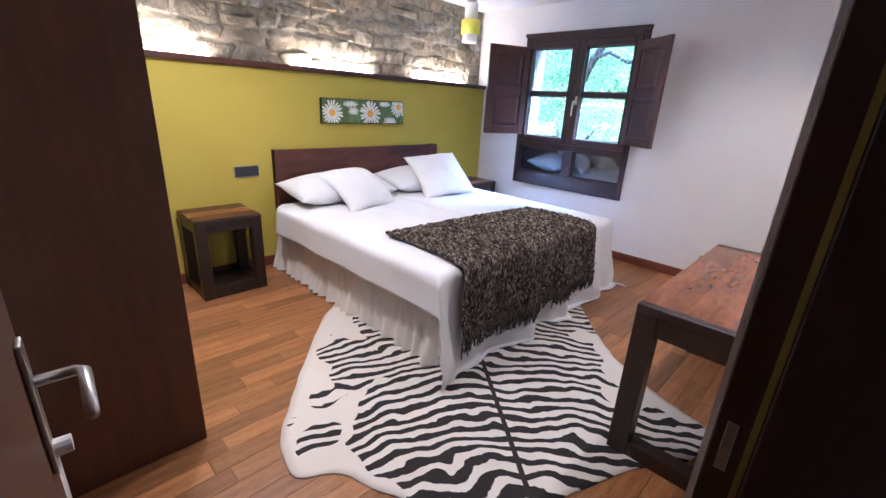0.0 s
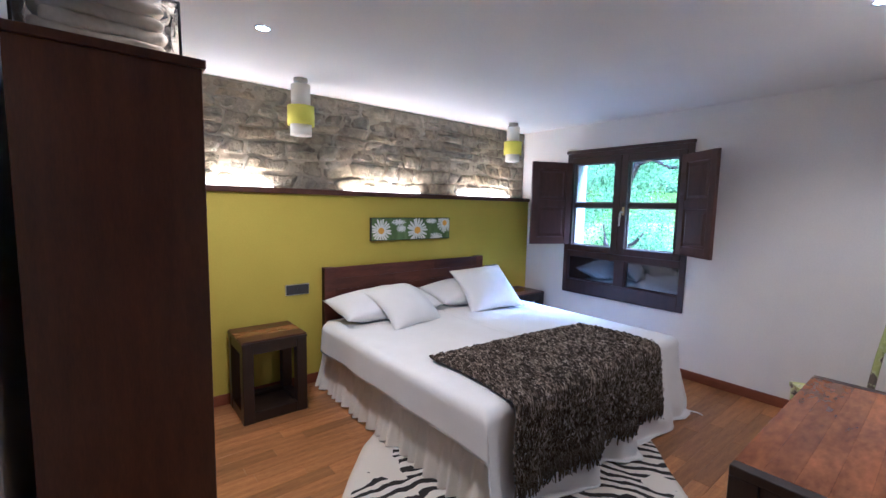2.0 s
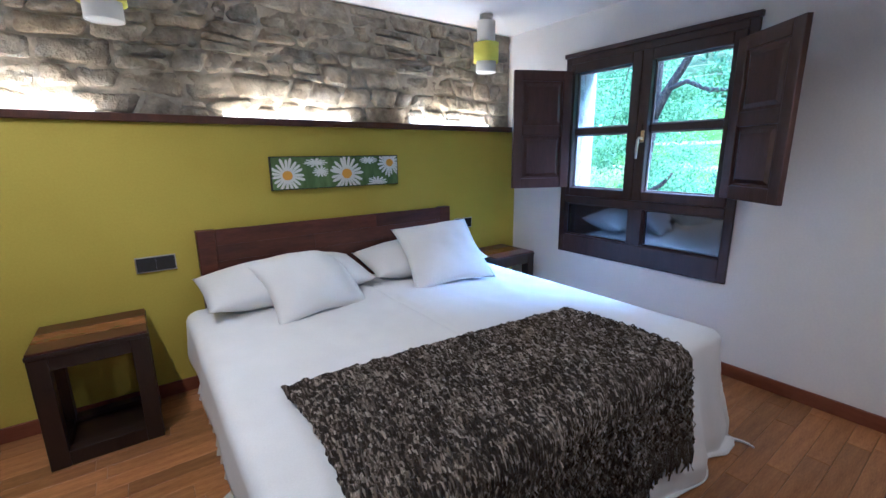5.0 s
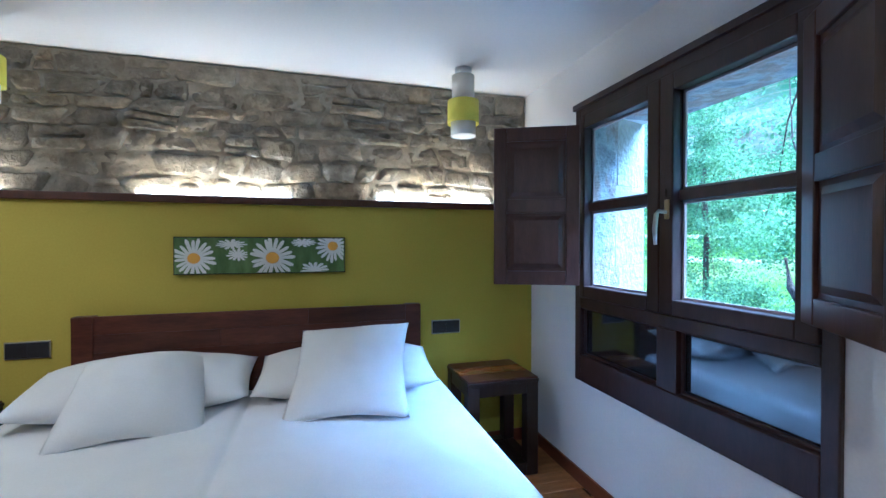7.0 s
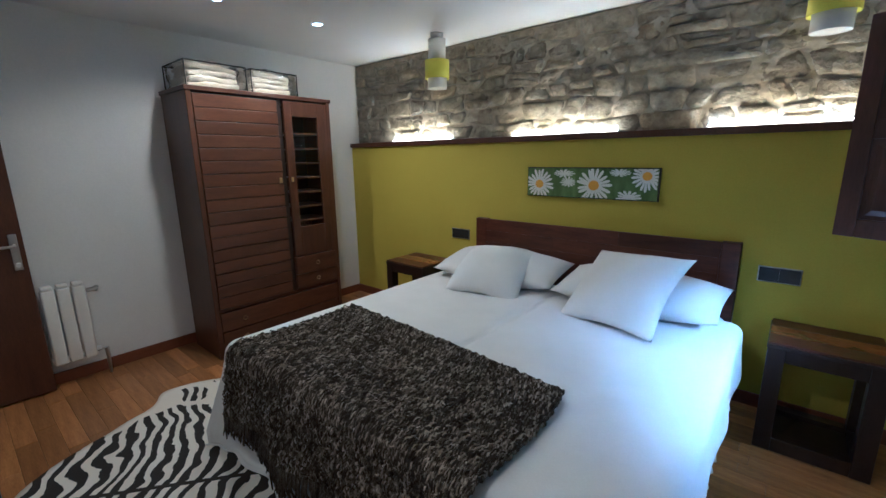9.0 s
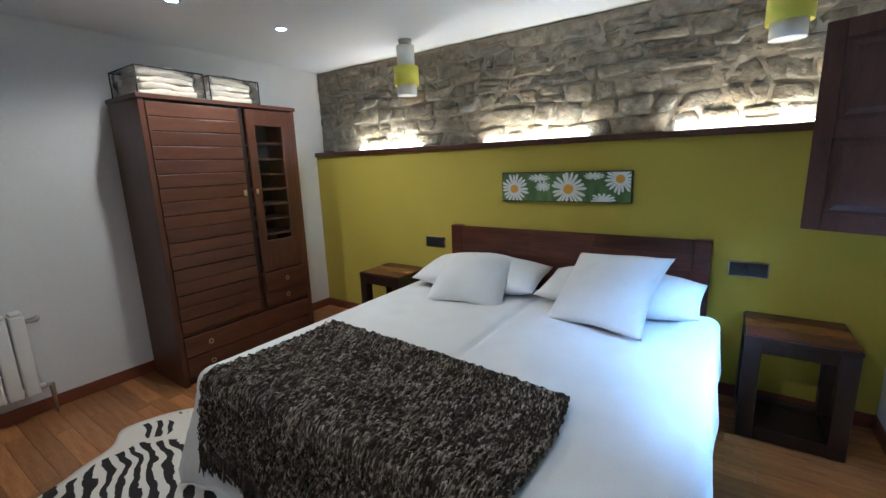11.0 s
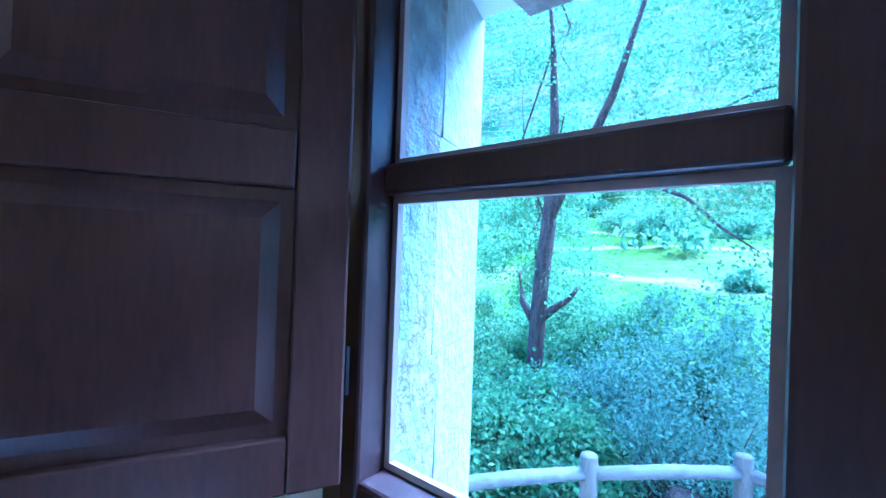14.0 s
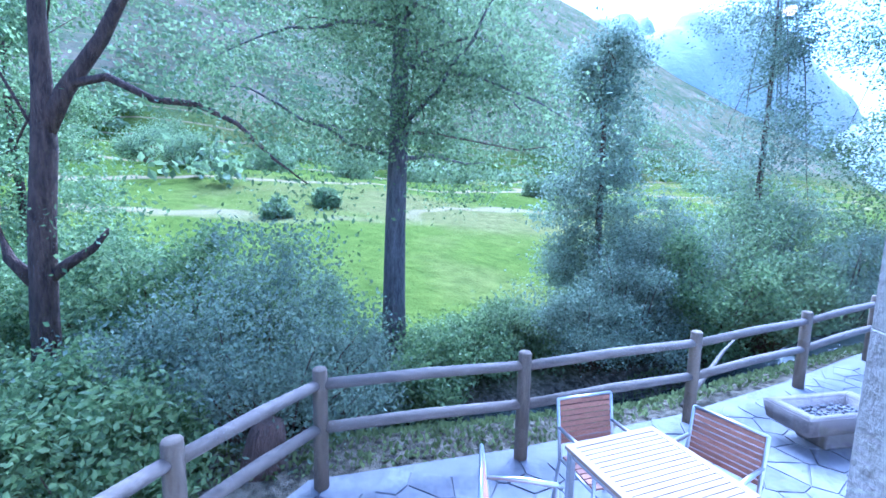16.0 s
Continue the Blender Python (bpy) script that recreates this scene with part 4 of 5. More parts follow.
desk = thing("desk", pose(1.69, 0.455, 0), "heavy dark wooden desk with a reddish planked top", "desk")
W, D, H = 1.28, 0.48, 0.73
for a in (0, W - 0.085):
    for b in (0, D - 0.085):
        part("leg", box(a, a + 0.085, b, b + 0.085, 0, H - 0.035, 0.004), DARK_WOOD, desk)
    part("foot_rail", box(a + 0.006, a + 0.079, 0.085, D - 0.085, 0.0, 0.075, 0.004), DARK_WOOD, desk)
    part("end_rail", box(a + 0.006, a + 0.079, 0.085, D - 0.085, H - 0.125, H - 0.035, 0.004), DARK_WOOD, desk)
for b in (0.008, D - 0.075):
    part("long_rail", box(0.085, W - 0.085, b, b + 0.067, H - 0.125, H - 0.035, 0.004), DARK_WOOD, desk)
for a, b in ((0, 0.05), (W - 0.05, W)):
    part("border", box(a, b, 0, D, H - 0.0345, H, 0.004), DARK_WOOD, desk)
top = part("tabletop", box(0.05, W - 0.05, 0.0, D, H - 0.0345, H - 0.014), DARK_WOOD, desk)
rt = random.Random(4)
for k in range(6):
    a, b = D * k / 6, D * (k + 1) / 6 - 0.0003
    c = rt.uniform(0.35, 0.9)
    for p, q in ((0.0505, c), (c + 0.0003, W - 0.0505)):
        part("plank", box(p, q, a, b, H - 0.0138, H - 0.001, 0.0006), TOP_WOOD, top)

chair = thing("chair", Matrix.Translation((3.50, 0.83, 0)) @ Matrix.Rotation(radians(35), 4, "Z"), "distressed green painted ladder-back chair behind the desk", "chair")
for sx in (-0.18, 0.18):
    part("rear_leg", tube([(sx, -0.17, 0), (sx, -0.18, 0.45), (sx * 1.02, -0.21, 0.70), (sx * 1.04, -0.25, 0.96)], [0.017, 0.019, 0.018, 0.015], 8), GREEN_PAINT, chair, "", True)
    part("front_leg", tube([(sx * 1.1, 0.20, 0), (sx * 1.1, 0.20, 0.45)], [0.016, 0.019], 8), GREEN_PAINT, chair, "", True)
    part("side_stretcher", tube([(sx * 1.03, -0.17, 0.2), (sx * 1.1, 0.20, 0.2)], 0.011, 6), GREEN_PAINT, chair, "", True)
for z, y in ((0.90, -0.243), (0.77, -0.222)):
    part("back_slat", box(-0.175, 0.175, y - 0.009, y + 0.009, z - 0.03, z + 0.03, 0.004), GREEN_PAINT, chair)
part("front_stretcher", tube([(-0.195, 0.20, 0.26), (0.195, 0.20, 0.26)], 0.011, 6), GREEN_PAINT, chair, "", True)
part("seat", prism([(-0.19, -0.19), (0.19, -0.19), (0.22, 0.22), (-0.22, 0.22)], 0.445, 0.475), GREEN_PAINT, chair, "flat green seat")

# wardrobe: local x runs along the wall, local -y is the front
wd = thing("wardrobe", Matrix.Translation((-0.09, 2.175, 0)), "tall reddish-brown wooden wardrobe with slatted and glazed doors", "wardrobe")
WX, WYL, WH = 0.475, 1.165, 2.04
part("side_panel", box(0, WX, 0, 0.035, 0, WH - 0.03, 0.003), BROWN_WOOD, wd)
part("side_panel", box(0, WX, WYL - 0.035, WYL, 0, WH - 0.03, 0.003), BROWN_WOOD, wd)
part("back_panel", box(0.002, 0.014, 0.036, WYL - 0.036, 0.03, WH - 0.03), BROWN_WOOD, wd)
part("top", box(-0.002, WX + 0.012, -0.01, WYL + 0.01, WH - 0.0295, WH, 0.004), BROWN_WOOD, wd)
part("plinth", box(0.015, WX - 0.03, 0.036, WYL - 0.036, 0.0, 0.06, 0.003), DARK_WOOD, wd)
part("middle_panel", box(0.015, WX - 0.025, 0.675, 0.71, 0.37, WH - 0.03), DARK_WOOD, wd)
part("shelf_board", box(0.015, WX - 0.02, 0.036, WYL - 0.036, 0.372, 0.395), BROWN_WOOD, wd)
slat_door = part("slatted_door", box(WX - 0.035, WX - 0.018, 0.04, 0.665, 0.40, 2.0), DARK_WOOD, wd, "brown door of horizontal boards")
nslat = 17
for k in range(nslat):
    z0 = 0.402 + k * (1.595 / nslat)
    part("slat", box(WX - 0.0178, WX - 0.001 + 0.003 * (k % 2), 0.041, 0.664, z0, z0 + 1.595 / nslat - 0.004, 0.004), BROWN_SLAT, slat_door)
part("knob", box(WX + 0.003, WX + 0.014, 0.625, 0.65, 1.34, 1.385, 0.004), GOLD, slat_door, "small brass pull")
gdoor = part("glazed_door", box(WX - 0.026, WX, 0.72, 0.79, 0.70, 2.0, 0.003), BROWN_WOOD, wd, "brown framed glass door")
part("stile", box(WX - 0.026, WX, 1.03, 1.10, 0.70, 2.0, 0.003), BROWN_WOOD, gdoor)
part("rail", box(WX - 0.025, WX - 0.001, 0.79, 1.03, 1.88, 2.0, 0.003), BROWN_WOOD, gdoor)
part("rail", box(WX - 0.025, WX - 0.001, 0.79, 1.03, 0.70, 0.955, 0.003), BROWN_WOOD, gdoor)
gp = part("pane", box(WX - 0.018, WX - 0.014, 0.79, 1.03, 0.955, 1.88), GLASS, gdoor, "clear glass")
gp.visible_shadow = False
part("knob", box(WX + 0.0005, WX + 0.012, 0.735, 0.755, 1.345, 1.385, 0.004), GOLD, gdoor, "small brass pull")
# near-black sheet added to paint the shade behind the glazed shelves
part("niche_shade_sheet", box(0.10, 0.11, 0.715, 1.125, 0.71, 2.0), BLACK_AND_SHADE, wd)
for k in range(7):
    part("inner_shelf", box(0.11, WX - 0.05, 0.715, 1.125, 0.99 + k * 0.125, 1.003 + k * 0.125), BROWN_WOOD, wd)
part("stile", box(WX - 0.02, WX - 0.002, 1.102, WYL - 0.036, 0.40, 2.0), BROWN_WOOD, wd)
for nm, y0, y1, z0, z1 in (("drawer", 0.715, 1.125, 0.535, 0.69), ("drawer", 0.715, 1.125, 0.40, 0.53), ("drawer", 0.04, WYL - 0.04, 0.215, 0.365), ("drawer", 0.04, WYL - 0.04, 0.065, 0.208)):
    proud = 0.012 if z0 == 0.535 else 0.0
    dr = part(nm, box(WX - 0.04, WX + proud, y0, y1, z0, z1, 0.004), BROWN_SLAT, wd, "brown drawer front")
    ym = (y0 + y1) / 2 if y1 - y0 < 0.6 else y0 + 0.18
    part("ring_pull", tube([(WX + proud + 0.004 + 0.003, ym + 0.016 * math.cos(a), (z0 + z1) / 2 + 0.016 * math.sin(a)) for a in (2 * math.pi * i / 12 for i in range(13))], 0.003, 6), GOLD, dr, "", True)


def blanket_bag(y0, y1, z):
    t = thing("blanket_bag", pose(0.13, (y0 + y1) / 2, z), "clear zipped bag with a folded cream blanket on the wardrobe", "storage bag", "blanket bags on the wardrobe")
    w, d, h = y1 - y0, 0.40, 0.18
    rb = random.Random(int(y0 * 100))

    def fold(k):
        z0 = 0.006 + k * 0.040
        bm2 = box(-d / 2 + 0.03 + rb.uniform(0, 0.02), d / 2 - 0.03 - rb.uniform(0, 0.02), -w / 2 + 0.03, w / 2 - 0.03 - rb.uniform(0, 0.03), z0, z0 + 0.040, 0.016, 3)
        bmesh.ops.subdivide_edges(bm2, edges=[e for e in bm2.edges if e.calc_length() > 0.1], cuts=6, use_grid_fill=True)
        for v in bm2.verts:
            v.co += 0.020 * noise.noise_vector(v.co * 12 + Vector((k * 3, y0, 0)))
        return bm2
    for k in range(4):
        part("blanket_fold", fold(k), BLANKET, t, "", True)
    shell_bm = box(-d / 2, d / 2, -w / 2, w / 2, 0.0, h, 0.02, 3)
    bmesh.ops.subdivide_edges(shell_bm, edges=[e for e in shell_bm.edges if e.calc_length() > 0.1], cuts=10, use_grid_fill=True)
    for v in shell_bm.verts:
        if v.co.z > 0.01:
            v.co += 0.026 * noise.noise_vector(v.co * 15 + Vector((0, y0, 5)))
    ob = part("clear_cover", shell_bm, CLEAR_BAG, t, "crinkled clear vinyl", True)
    ob.visible_shadow = False
    c = [(-d / 2, -w / 2), (d / 2, -w / 2), (d / 2, w / 2), (-d / 2, w / 2)]
    for zz in (0.006, h - 0.004):
        part("piping", tube([(*p, zz) for p in c + c[:1]], 0.0045, 6), BLACK_AND_SHADE, t, "black edge piping", True)
    for p in c:
        part("piping", tube([(*p, 0.006), (*p, h - 0.004)], 0.0045, 6), BLACK_AND_SHADE, t, "", True)


blanket_bag(2.21, 2.64, 2.041)
blanket_bag(2.68, 3.07, 2.041)

# picture with painted daisies
pic = thing("daisy_picture", pose(2.04, 3.999, 1.23), "long narrow canvas picture of white daisies on the yellow wall", "picture")
PW, PH = 0.95, 0.22
part("stretcher", box(0, PW, -0.032, -0.001, 0, PH, 0.003), BLACK_EDGE, pic)
part("canvas", box(0.006, PW - 0.006, -0.0345, -0.0325, 0.006, PH - 0.006), CANVAS, pic, "green painted canvas")
rd = random.Random(11)


def daisy(cx, cz, r, squash=1.0, n=19, clip=True):
    bm = bmesh.new()
    rim = []
    hub = bm.verts.new((cx, -0.0356, cz))
    for k in range(n):
        a = 2 * math.pi * k / n + rd.uniform(-0.06, 0.06)
        ln = r * rd.uniform(0.86, 1.05)
        half = math.pi / n
        for da, q in ((-0.96 * half, 0.42), (-0.62 * half, 0.86), (-0.2 * half, 1.0), (0.3 * half, 0.99), (0.66 * half, 0.84)):
            x = cx + q * ln * math.cos(a + da)
            z = cz + squash * q * ln * math.sin(a + da)
            rim.append(bm.verts.new((min(max(x, 0.008), PW - 0.008), -0.0354, min(max(z, 0.008), PH - 0.008))))
    for k in range(len(rim)):
        bm.faces.new((hub, rim[k], rim[(k + 1) % len(rim)]))
    ob = part("painted_daisy", bm, PETAL, pic, "white painted daisy")
    b2 = bmesh.new()
    b2.faces.new([b2.verts.new((min(cx + r * 0.29 * math.cos(2 * math.pi * k / 16), PW - 0.008), -0.0372, min(cz + squash * r * 0.27 * math.sin(2 * math.pi * k / 16), PH - 0.008))) for k in range(16)])
    if squash > 0.8:
        part("flower_centre", b2, POLLEN, ob, "orange-yellow centre")
    else:
        b2.free()


daisy(0.105, 0.095, 0.115)
daisy(0.525, 0.095, 0.130)
daisy(0.875, 0.165, 0.105)
daisy(0.30, 0.175, 0.085, 0.35, 13)
daisy(0.335, 0.115, 0.062, 0.6, 13)
daisy(0.70, 0.185, 0.075, 0.35, 13)
daisy(0.765, 0.02, 0.085, 0.6, 13)

# socket plates
for x0 in (1.255, 3.56):
    t = thing("socket_plate", pose(x0, 3.999, 0.80), "black socket plate with a pale frame on the yellow wall", "wall socket", "socket plates beside the bed")
    part("frame", box(0, 0.20, -0.008, -0.0005, 0, 0.092, 0.002), STEEL, t, "pale frame")
    for k in range(2):
        part("insert", box(0.006 + k * 0.0945, 0.1 + k * 0.0945, -0.0115, -0.0085, 0.006, 0.086, 0.001), BLACK_PLASTIC, t)

# radiator
rad = thing("radiator", pose(XW + 0.02, 1.28, 0.15), "white column radiator on the wall beside the open door", "radiator")
for k in range(3):
    y = 0.045 + k * 0.08
    part("column", box(0.02, 0.10, y - 0.036, y + 0.036, 0.02, 0.55, 0.012, 3), RADIATOR, rad, "", True)
    part("top_grille", box(0.025, 0.095, y - 0.030, y + 0.030, 0.551, 0.575, 0.008), RADIATOR, rad)
part("header_pipe", tube([(0.06, 0.0, 0.06), (0.06, 0.27, 0.06)], 0.018, 12), RADIATOR, rad, "", True)
part("valve", tube([(0.06, 0.24, 0.50), (0.06, 0.30, 0.50), (0.06, 0.31, 0.52)], [0.014, 0.018, 0.012], 10), STEEL, rad, "chrome valve", True)
part("valve", tube([(0.06, 0.24, 0.05), (0.06, 0.30, 0.05), (0.06, 0.30, -0.15)], [0.014, 0.016, 0.008], 10), STEEL, rad, "chrome valve", True)

# zebra hide: x runs along the spine from the tail end, turned to lie askew before the bed
rug = thing("zebra_rug", Matrix.Translation((1.72, 1.68, 0)) @ Matrix.Rotation(math.atan2(-0.78, -0.62), 4, "Z"), "black and white zebra-striped hide rug under the bed's foot", "rug")


LOBES = [(1.40, 2.87), (1.02, 2.47), (0.77, 2.16), (0.60, 1.92), (0.57, 1.72), (0.70, 1.62), (0.78, 1.44), (0.90, 1.16), (1.05, 0.96), (1.32, 0.92), (1.62, 0.80), (1.82, 0.67), (2.02, 0.59), (2.16, 0.63), (2.24, 0.84),
         (2.38, 1.14), (2.62, 1.42), (3.00, 1.80), (3.02, 2.20), (2.60, 2.60), (2.10, 2.95), (1.75, 3.02)]


def outline(u):
    """A closed smooth line through the lobes of the hide."""
    n = len(LOBES)
    k = int(u * n) % n
    f = u * n - int(u * n)
    p = [Vector((*LOBES[(k + i) % n], 0)) for i in (-1, 0, 1, 2)]
    q = 0.5 * (2 * p[1] + (p[2] - p[0]) * f + (2 * p[0] - 5 * p[1] + 4 * p[2] - p[3]) * f * f + (3 * p[1] - p[0] - 3 * p[2] + p[3]) * f ** 3)
    return q + 0.012 * noise.noise_vector(q * 9)


def hide(u, v):
    q = rug.matrix_world.inverted() @ outline(u % 1.0)
    return (q.x * v, q.y * v, 0.006 + 0.004 * abs(noise.noise((q.x * v * 4, q.y * v * 4, 0))) * v)


bpy.context.view_layer.update()
bm = sheet(180, 26, hide)
bmesh.ops.remove_doubles(bm, verts=bm.verts, dist=0.0004)
rg = part("hide", bm, ZEBRA, rug, smooth=True)
rg.modifiers.new("thick", "SOLIDIFY").thickness = 0.005

# ---- outdoors ----
ZT = -0.95


def site(x, y):
    """From the valley's own axes, along the stream, to those of the house."""
    dx, dy = x - 4.273, y - 3.199
    return 4.255 + 0.93794 * dx + 0.09144 * dy, 3.171 - 0.05706 * dx + 0.99216 * dy


SITE_TURN = -4.4


def unsite(x, y):
    dx, dy = x - 4.255, y - 3.171
    det = 0.93794 * 0.99216 + 0.09144 * 0.05706
    return 4.273 + (0.99216 * dx - 0.09144 * dy) / det, 3.199 + (0.05706 * dx + 0.93794 * dy) / det


def land(x, y):
    return valley(*unsite(x, y))


def valley(x, y):
    """Height of the ground: terrace, a bank down to the stream, then meadow rising into a hillside."""
    u = (x - 12.5) * 0.927 + (y - 2.0) * 0.375
    z = -1.75 + 0.135 * max(0, u - 1.5)
    if u > 55:
        side = (x - 12.5) * 0.375 - (y - 2.0) * 0.927
        z += 0.78 * (u - 55) * 0.85 * min(1.0, max(0.3, 1 - (side - 100) / 2500))
    z += 0.5 * noise.noise((x * 0.05, y * 0.05, 0)) * min(1, max(0, u) / 15)
    if u > 20:
        z += 3.0 * noise.noise((x * 0.02, y * 0.02, 2)) * min(1, (u - 20) / 40)
    if u > 25:                                                        # low field terraces
        z += 0.5 * math.sin(u * 0.45) * min(1, (u - 25) / 10)
    near = min(1.0, max(0.0, (x - 8.6 - 0.24 * max(0.0, -(y + 0.7))) / 1.6))
    near = near * near * (3 - 2 * near)
    z = (ZT - 0.08) * (1 - near) + z * near
    stream = math.exp(-((x - 10.9 - 0.08 * (y - 2)) / 0.8) ** 2)
    z -= 0.45 * stream * near
    if u < -6:
        z += 0.06 * (-6 - u) * near
    return z


def axis(lo, hi, fine_lo, fine_hi, step, grow):
    vals = []
    v = fine_lo
    while v < fine_hi:
        vals.append(v)
        v += step
    s = step
    while v < hi:
        vals.append(v)
        s *= grow
        v += s
    vals.append(hi)
    v, s = fine_lo, step
    while v > lo:
        s *= grow
        v -= s
        vals.append(max(v, lo))
    return sorted(set(vals))


gx = axis(4.6, 900, 7.0, 30, 0.45, 1.05)
gy = axis(-900, 900, -22, 26, 0.6, 1.06)
bm = bmesh.new()
gv = [[bm.verts.new((x, y, land(x, y))) for y in gy] for x in gx]
for i in range(len(gx) - 1):
    for j in range(len(gy) - 1):
        bm.faces.new((gv[i][j], gv[i + 1][j], gv[i + 1][j + 1], gv[i][j + 1]))
structure("ground", bm, MEADOW, "green meadow rising from a stream bank to a heath hillside", "ground", True)
bm = bmesh.new()
bm.faces.new([bm.verts.new(p) for p in ((4.6, -900, ZT - 0.5), (-900, -900, ZT - 0.5), (-900, 900, ZT - 0.5), (4.6, 900, ZT - 0.5))])
structure("ground_behind", bm, EARTH, "bare earth on the far side of the house", "ground")

# far wooded ridges that close the valley, their haze put into a pale base colour
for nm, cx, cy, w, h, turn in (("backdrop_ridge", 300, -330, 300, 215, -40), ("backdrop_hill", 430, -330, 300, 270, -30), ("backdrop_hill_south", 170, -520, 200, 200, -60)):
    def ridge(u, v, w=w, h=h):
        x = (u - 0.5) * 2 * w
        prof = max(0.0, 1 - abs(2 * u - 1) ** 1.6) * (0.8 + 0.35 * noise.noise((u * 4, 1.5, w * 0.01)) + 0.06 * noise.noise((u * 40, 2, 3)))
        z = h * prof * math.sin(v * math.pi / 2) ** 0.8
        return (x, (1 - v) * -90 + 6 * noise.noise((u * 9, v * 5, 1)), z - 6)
    ob = structure(nm, sheet(110, 14, ridge), HAZY_HILL, "distant wooded hill closing the valley", "hill", True)
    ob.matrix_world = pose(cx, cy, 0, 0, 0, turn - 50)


def leaf_cloud(name, centres, size, material, rng, parent=None, label="", droop=0.2):
    """Many small folded leaves, one at each centre."""
    c = np.asarray(centres, dtype=np.float64)
    n = len(c)
    d = rng.normal(size=(n, 3))
    d[:, 2] -= droop
    d /= np.linalg.norm(d, axis=1)[:, None]
    e = rng.normal(size=(n, 3))
    e -= (e * d).sum(1)[:, None] * d
    e /= np.linalg.norm(e, axis=1)[:, None]
    nrm = np.cross(d, e)
    s = size * rng.uniform(0.6, 1.35, n)[:, None]
    v = np.stack([c, c + d * s * 0.5 + e * s * 0.30 + nrm * s * 0.08, c + d * s, c + d * s * 0.5 - e * s * 0.30 + nrm * s * 0.08], 1).reshape(-1, 3)
    base = np.arange(n)[:, None] * 4
    faces = np.concatenate([base + [0, 1, 2], base + [0, 2, 3]], 1).reshape(-1, 3)
    me = bpy.data.meshes.new(name)
    me.from_pydata(v.tolist(), [], faces.tolist())
    me.materials.append(material)
    ob = new(name, me)
    if parent is not None:
        ob.parent = parent
    if label:
        ob["label"] = label
    return ob


def clumps(rng, spots, per, spread, flat=0.7):
    out = []
    for p in spots:
        k = int(per * rng.uniform(0.5, 1.4))
        q = rng.normal(size=(k, 3)) * spread * rng.uniform(0.6, 1.3)
        q[:, 2] *= flat
        out.append(q + np.asarray(p))
    return np.concatenate(out)


def limb(rng, start, way, length, r0, steps=6, wander=0.25, sag=0.0):
    pts, rad = [Vector(start)], [r0]
    d = Vector(way).normalized()
    for k in range(steps):
        d = (d + Vector(rng.normal(size=3)) * wander * 0.35 + Vector((0, 0, -sag))).normalized()
        pts.append(pts[-1] + d * length / steps)
        rad.append(r0 * (1 - 0.85 * (k + 1) / steps))
    return pts, rad


def tree(name, x, y, trunk_pts, trunk_r, limbs, crown_spots, label, material, per=260, spread=0.42, leaf=0.09, seed=1, extra_twigs=10, bark=BARK):
    rng = np.random.default_rng(seed)
    x, y = site(x, y)
    t = thing(name, pose(x, y, land(x, y), 0, 0, SITE_TURN), label, "tree")
    part("trunk", tube(trunk_pts, trunk_r, 12), bark, t, "rough furrowed bark", True)
    for pts, r in limbs:
        part("limb", tube(pts, r, 8), bark, t, "", True)
    tw = bmesh.new()
    for k in range(extra_twigs):
        s = crown_spots[int(rng.integers(len(crown_spots)))]
        a = trunk_pts[int(rng.integers(len(trunk_pts) // 2, len(trunk_pts)))]
        m = [(Vector(a).lerp(Vector(s), q) + Vector(rng.normal(size=3)) * 0.2 * (0 < q < 1)) for q in (0, 0.35, 0.7, 1)]
        tube(m, [0.022, 0.016, 0.010, 0.004], 5, tw)
    if extra_twigs:
        part("twigs", tw, BARK, t, "thin bare twigs", True)
    leaf_cloud("crown", clumps(rng, crown_spots, per, spread), leaf, material, rng, t, "loose green foliage")
    return t


rng = np.random.default_rng(21)
# leaning forked tree at the left of the stream
tl_trunk = [(0, 0, -0.4), (0.02, -0.02, 0.9), (0.03, -0.05, 2.0), (0.05, -0.10, 3.0), (0.08, -0.18, 3.9), (0.10, -0.2, 4.5), (0.15, -0.20, 5.6), (0.2, -0.1, 7.0), (0.3, 0.1, 8.5)]
tl_limbs = [([(0.08, -0.20, 4.05), (0.10, -0.42, 4.55), (0.05, -0.85, 5.15), (0.0, -1.25, 5.9), (-0.1, -1.7, 7.1)], [0.10, 0.09, 0.075, 0.06, 0.03]),
            ([(0.08, -0.46, 4.62), (0.0, -0.9, 4.72), (-0.1, -1.4, 4.48), (-0.1, -1.85, 4.46), (-0.15, -2.3, 4.25), (-0.2, -2.7, 3.85), (-0.2, -3.1, 3.55)], [0.055, 0.048, 0.042, 0.036, 0.028, 0.018, 0.008]),
            ([(0.03, -0.06, 2.3), (0.05, -0.35, 2.55), (0.0, -0.62, 2.72), (0.0, -0.8, 2.95)], [0.08, 0.065, 0.045, 0.025]),
            ([(0.02, 0.0, 2.3), (0.05, 0.25, 2.6), (0.1, 0.38, 3.1)], [0.08, 0.06, 0.03])]
tl_spots = [(rng.uniform(-1.2, 1.5), rng.uniform(-3.2, 3.0), rng.uniform(5.6, 9.0)) for _ in range(24)] + [(rng.uniform(0.6, 1.8), rng.uniform(0.2, 2.8), rng.uniform(3.2, 5.5)) for _ in range(9)] + [(-0.1, -2.6, 4.0), (-0.2, -3.1, 3.4), (-0.1, -1.9, 4.6), (0.1, -0.7, 3.0)]
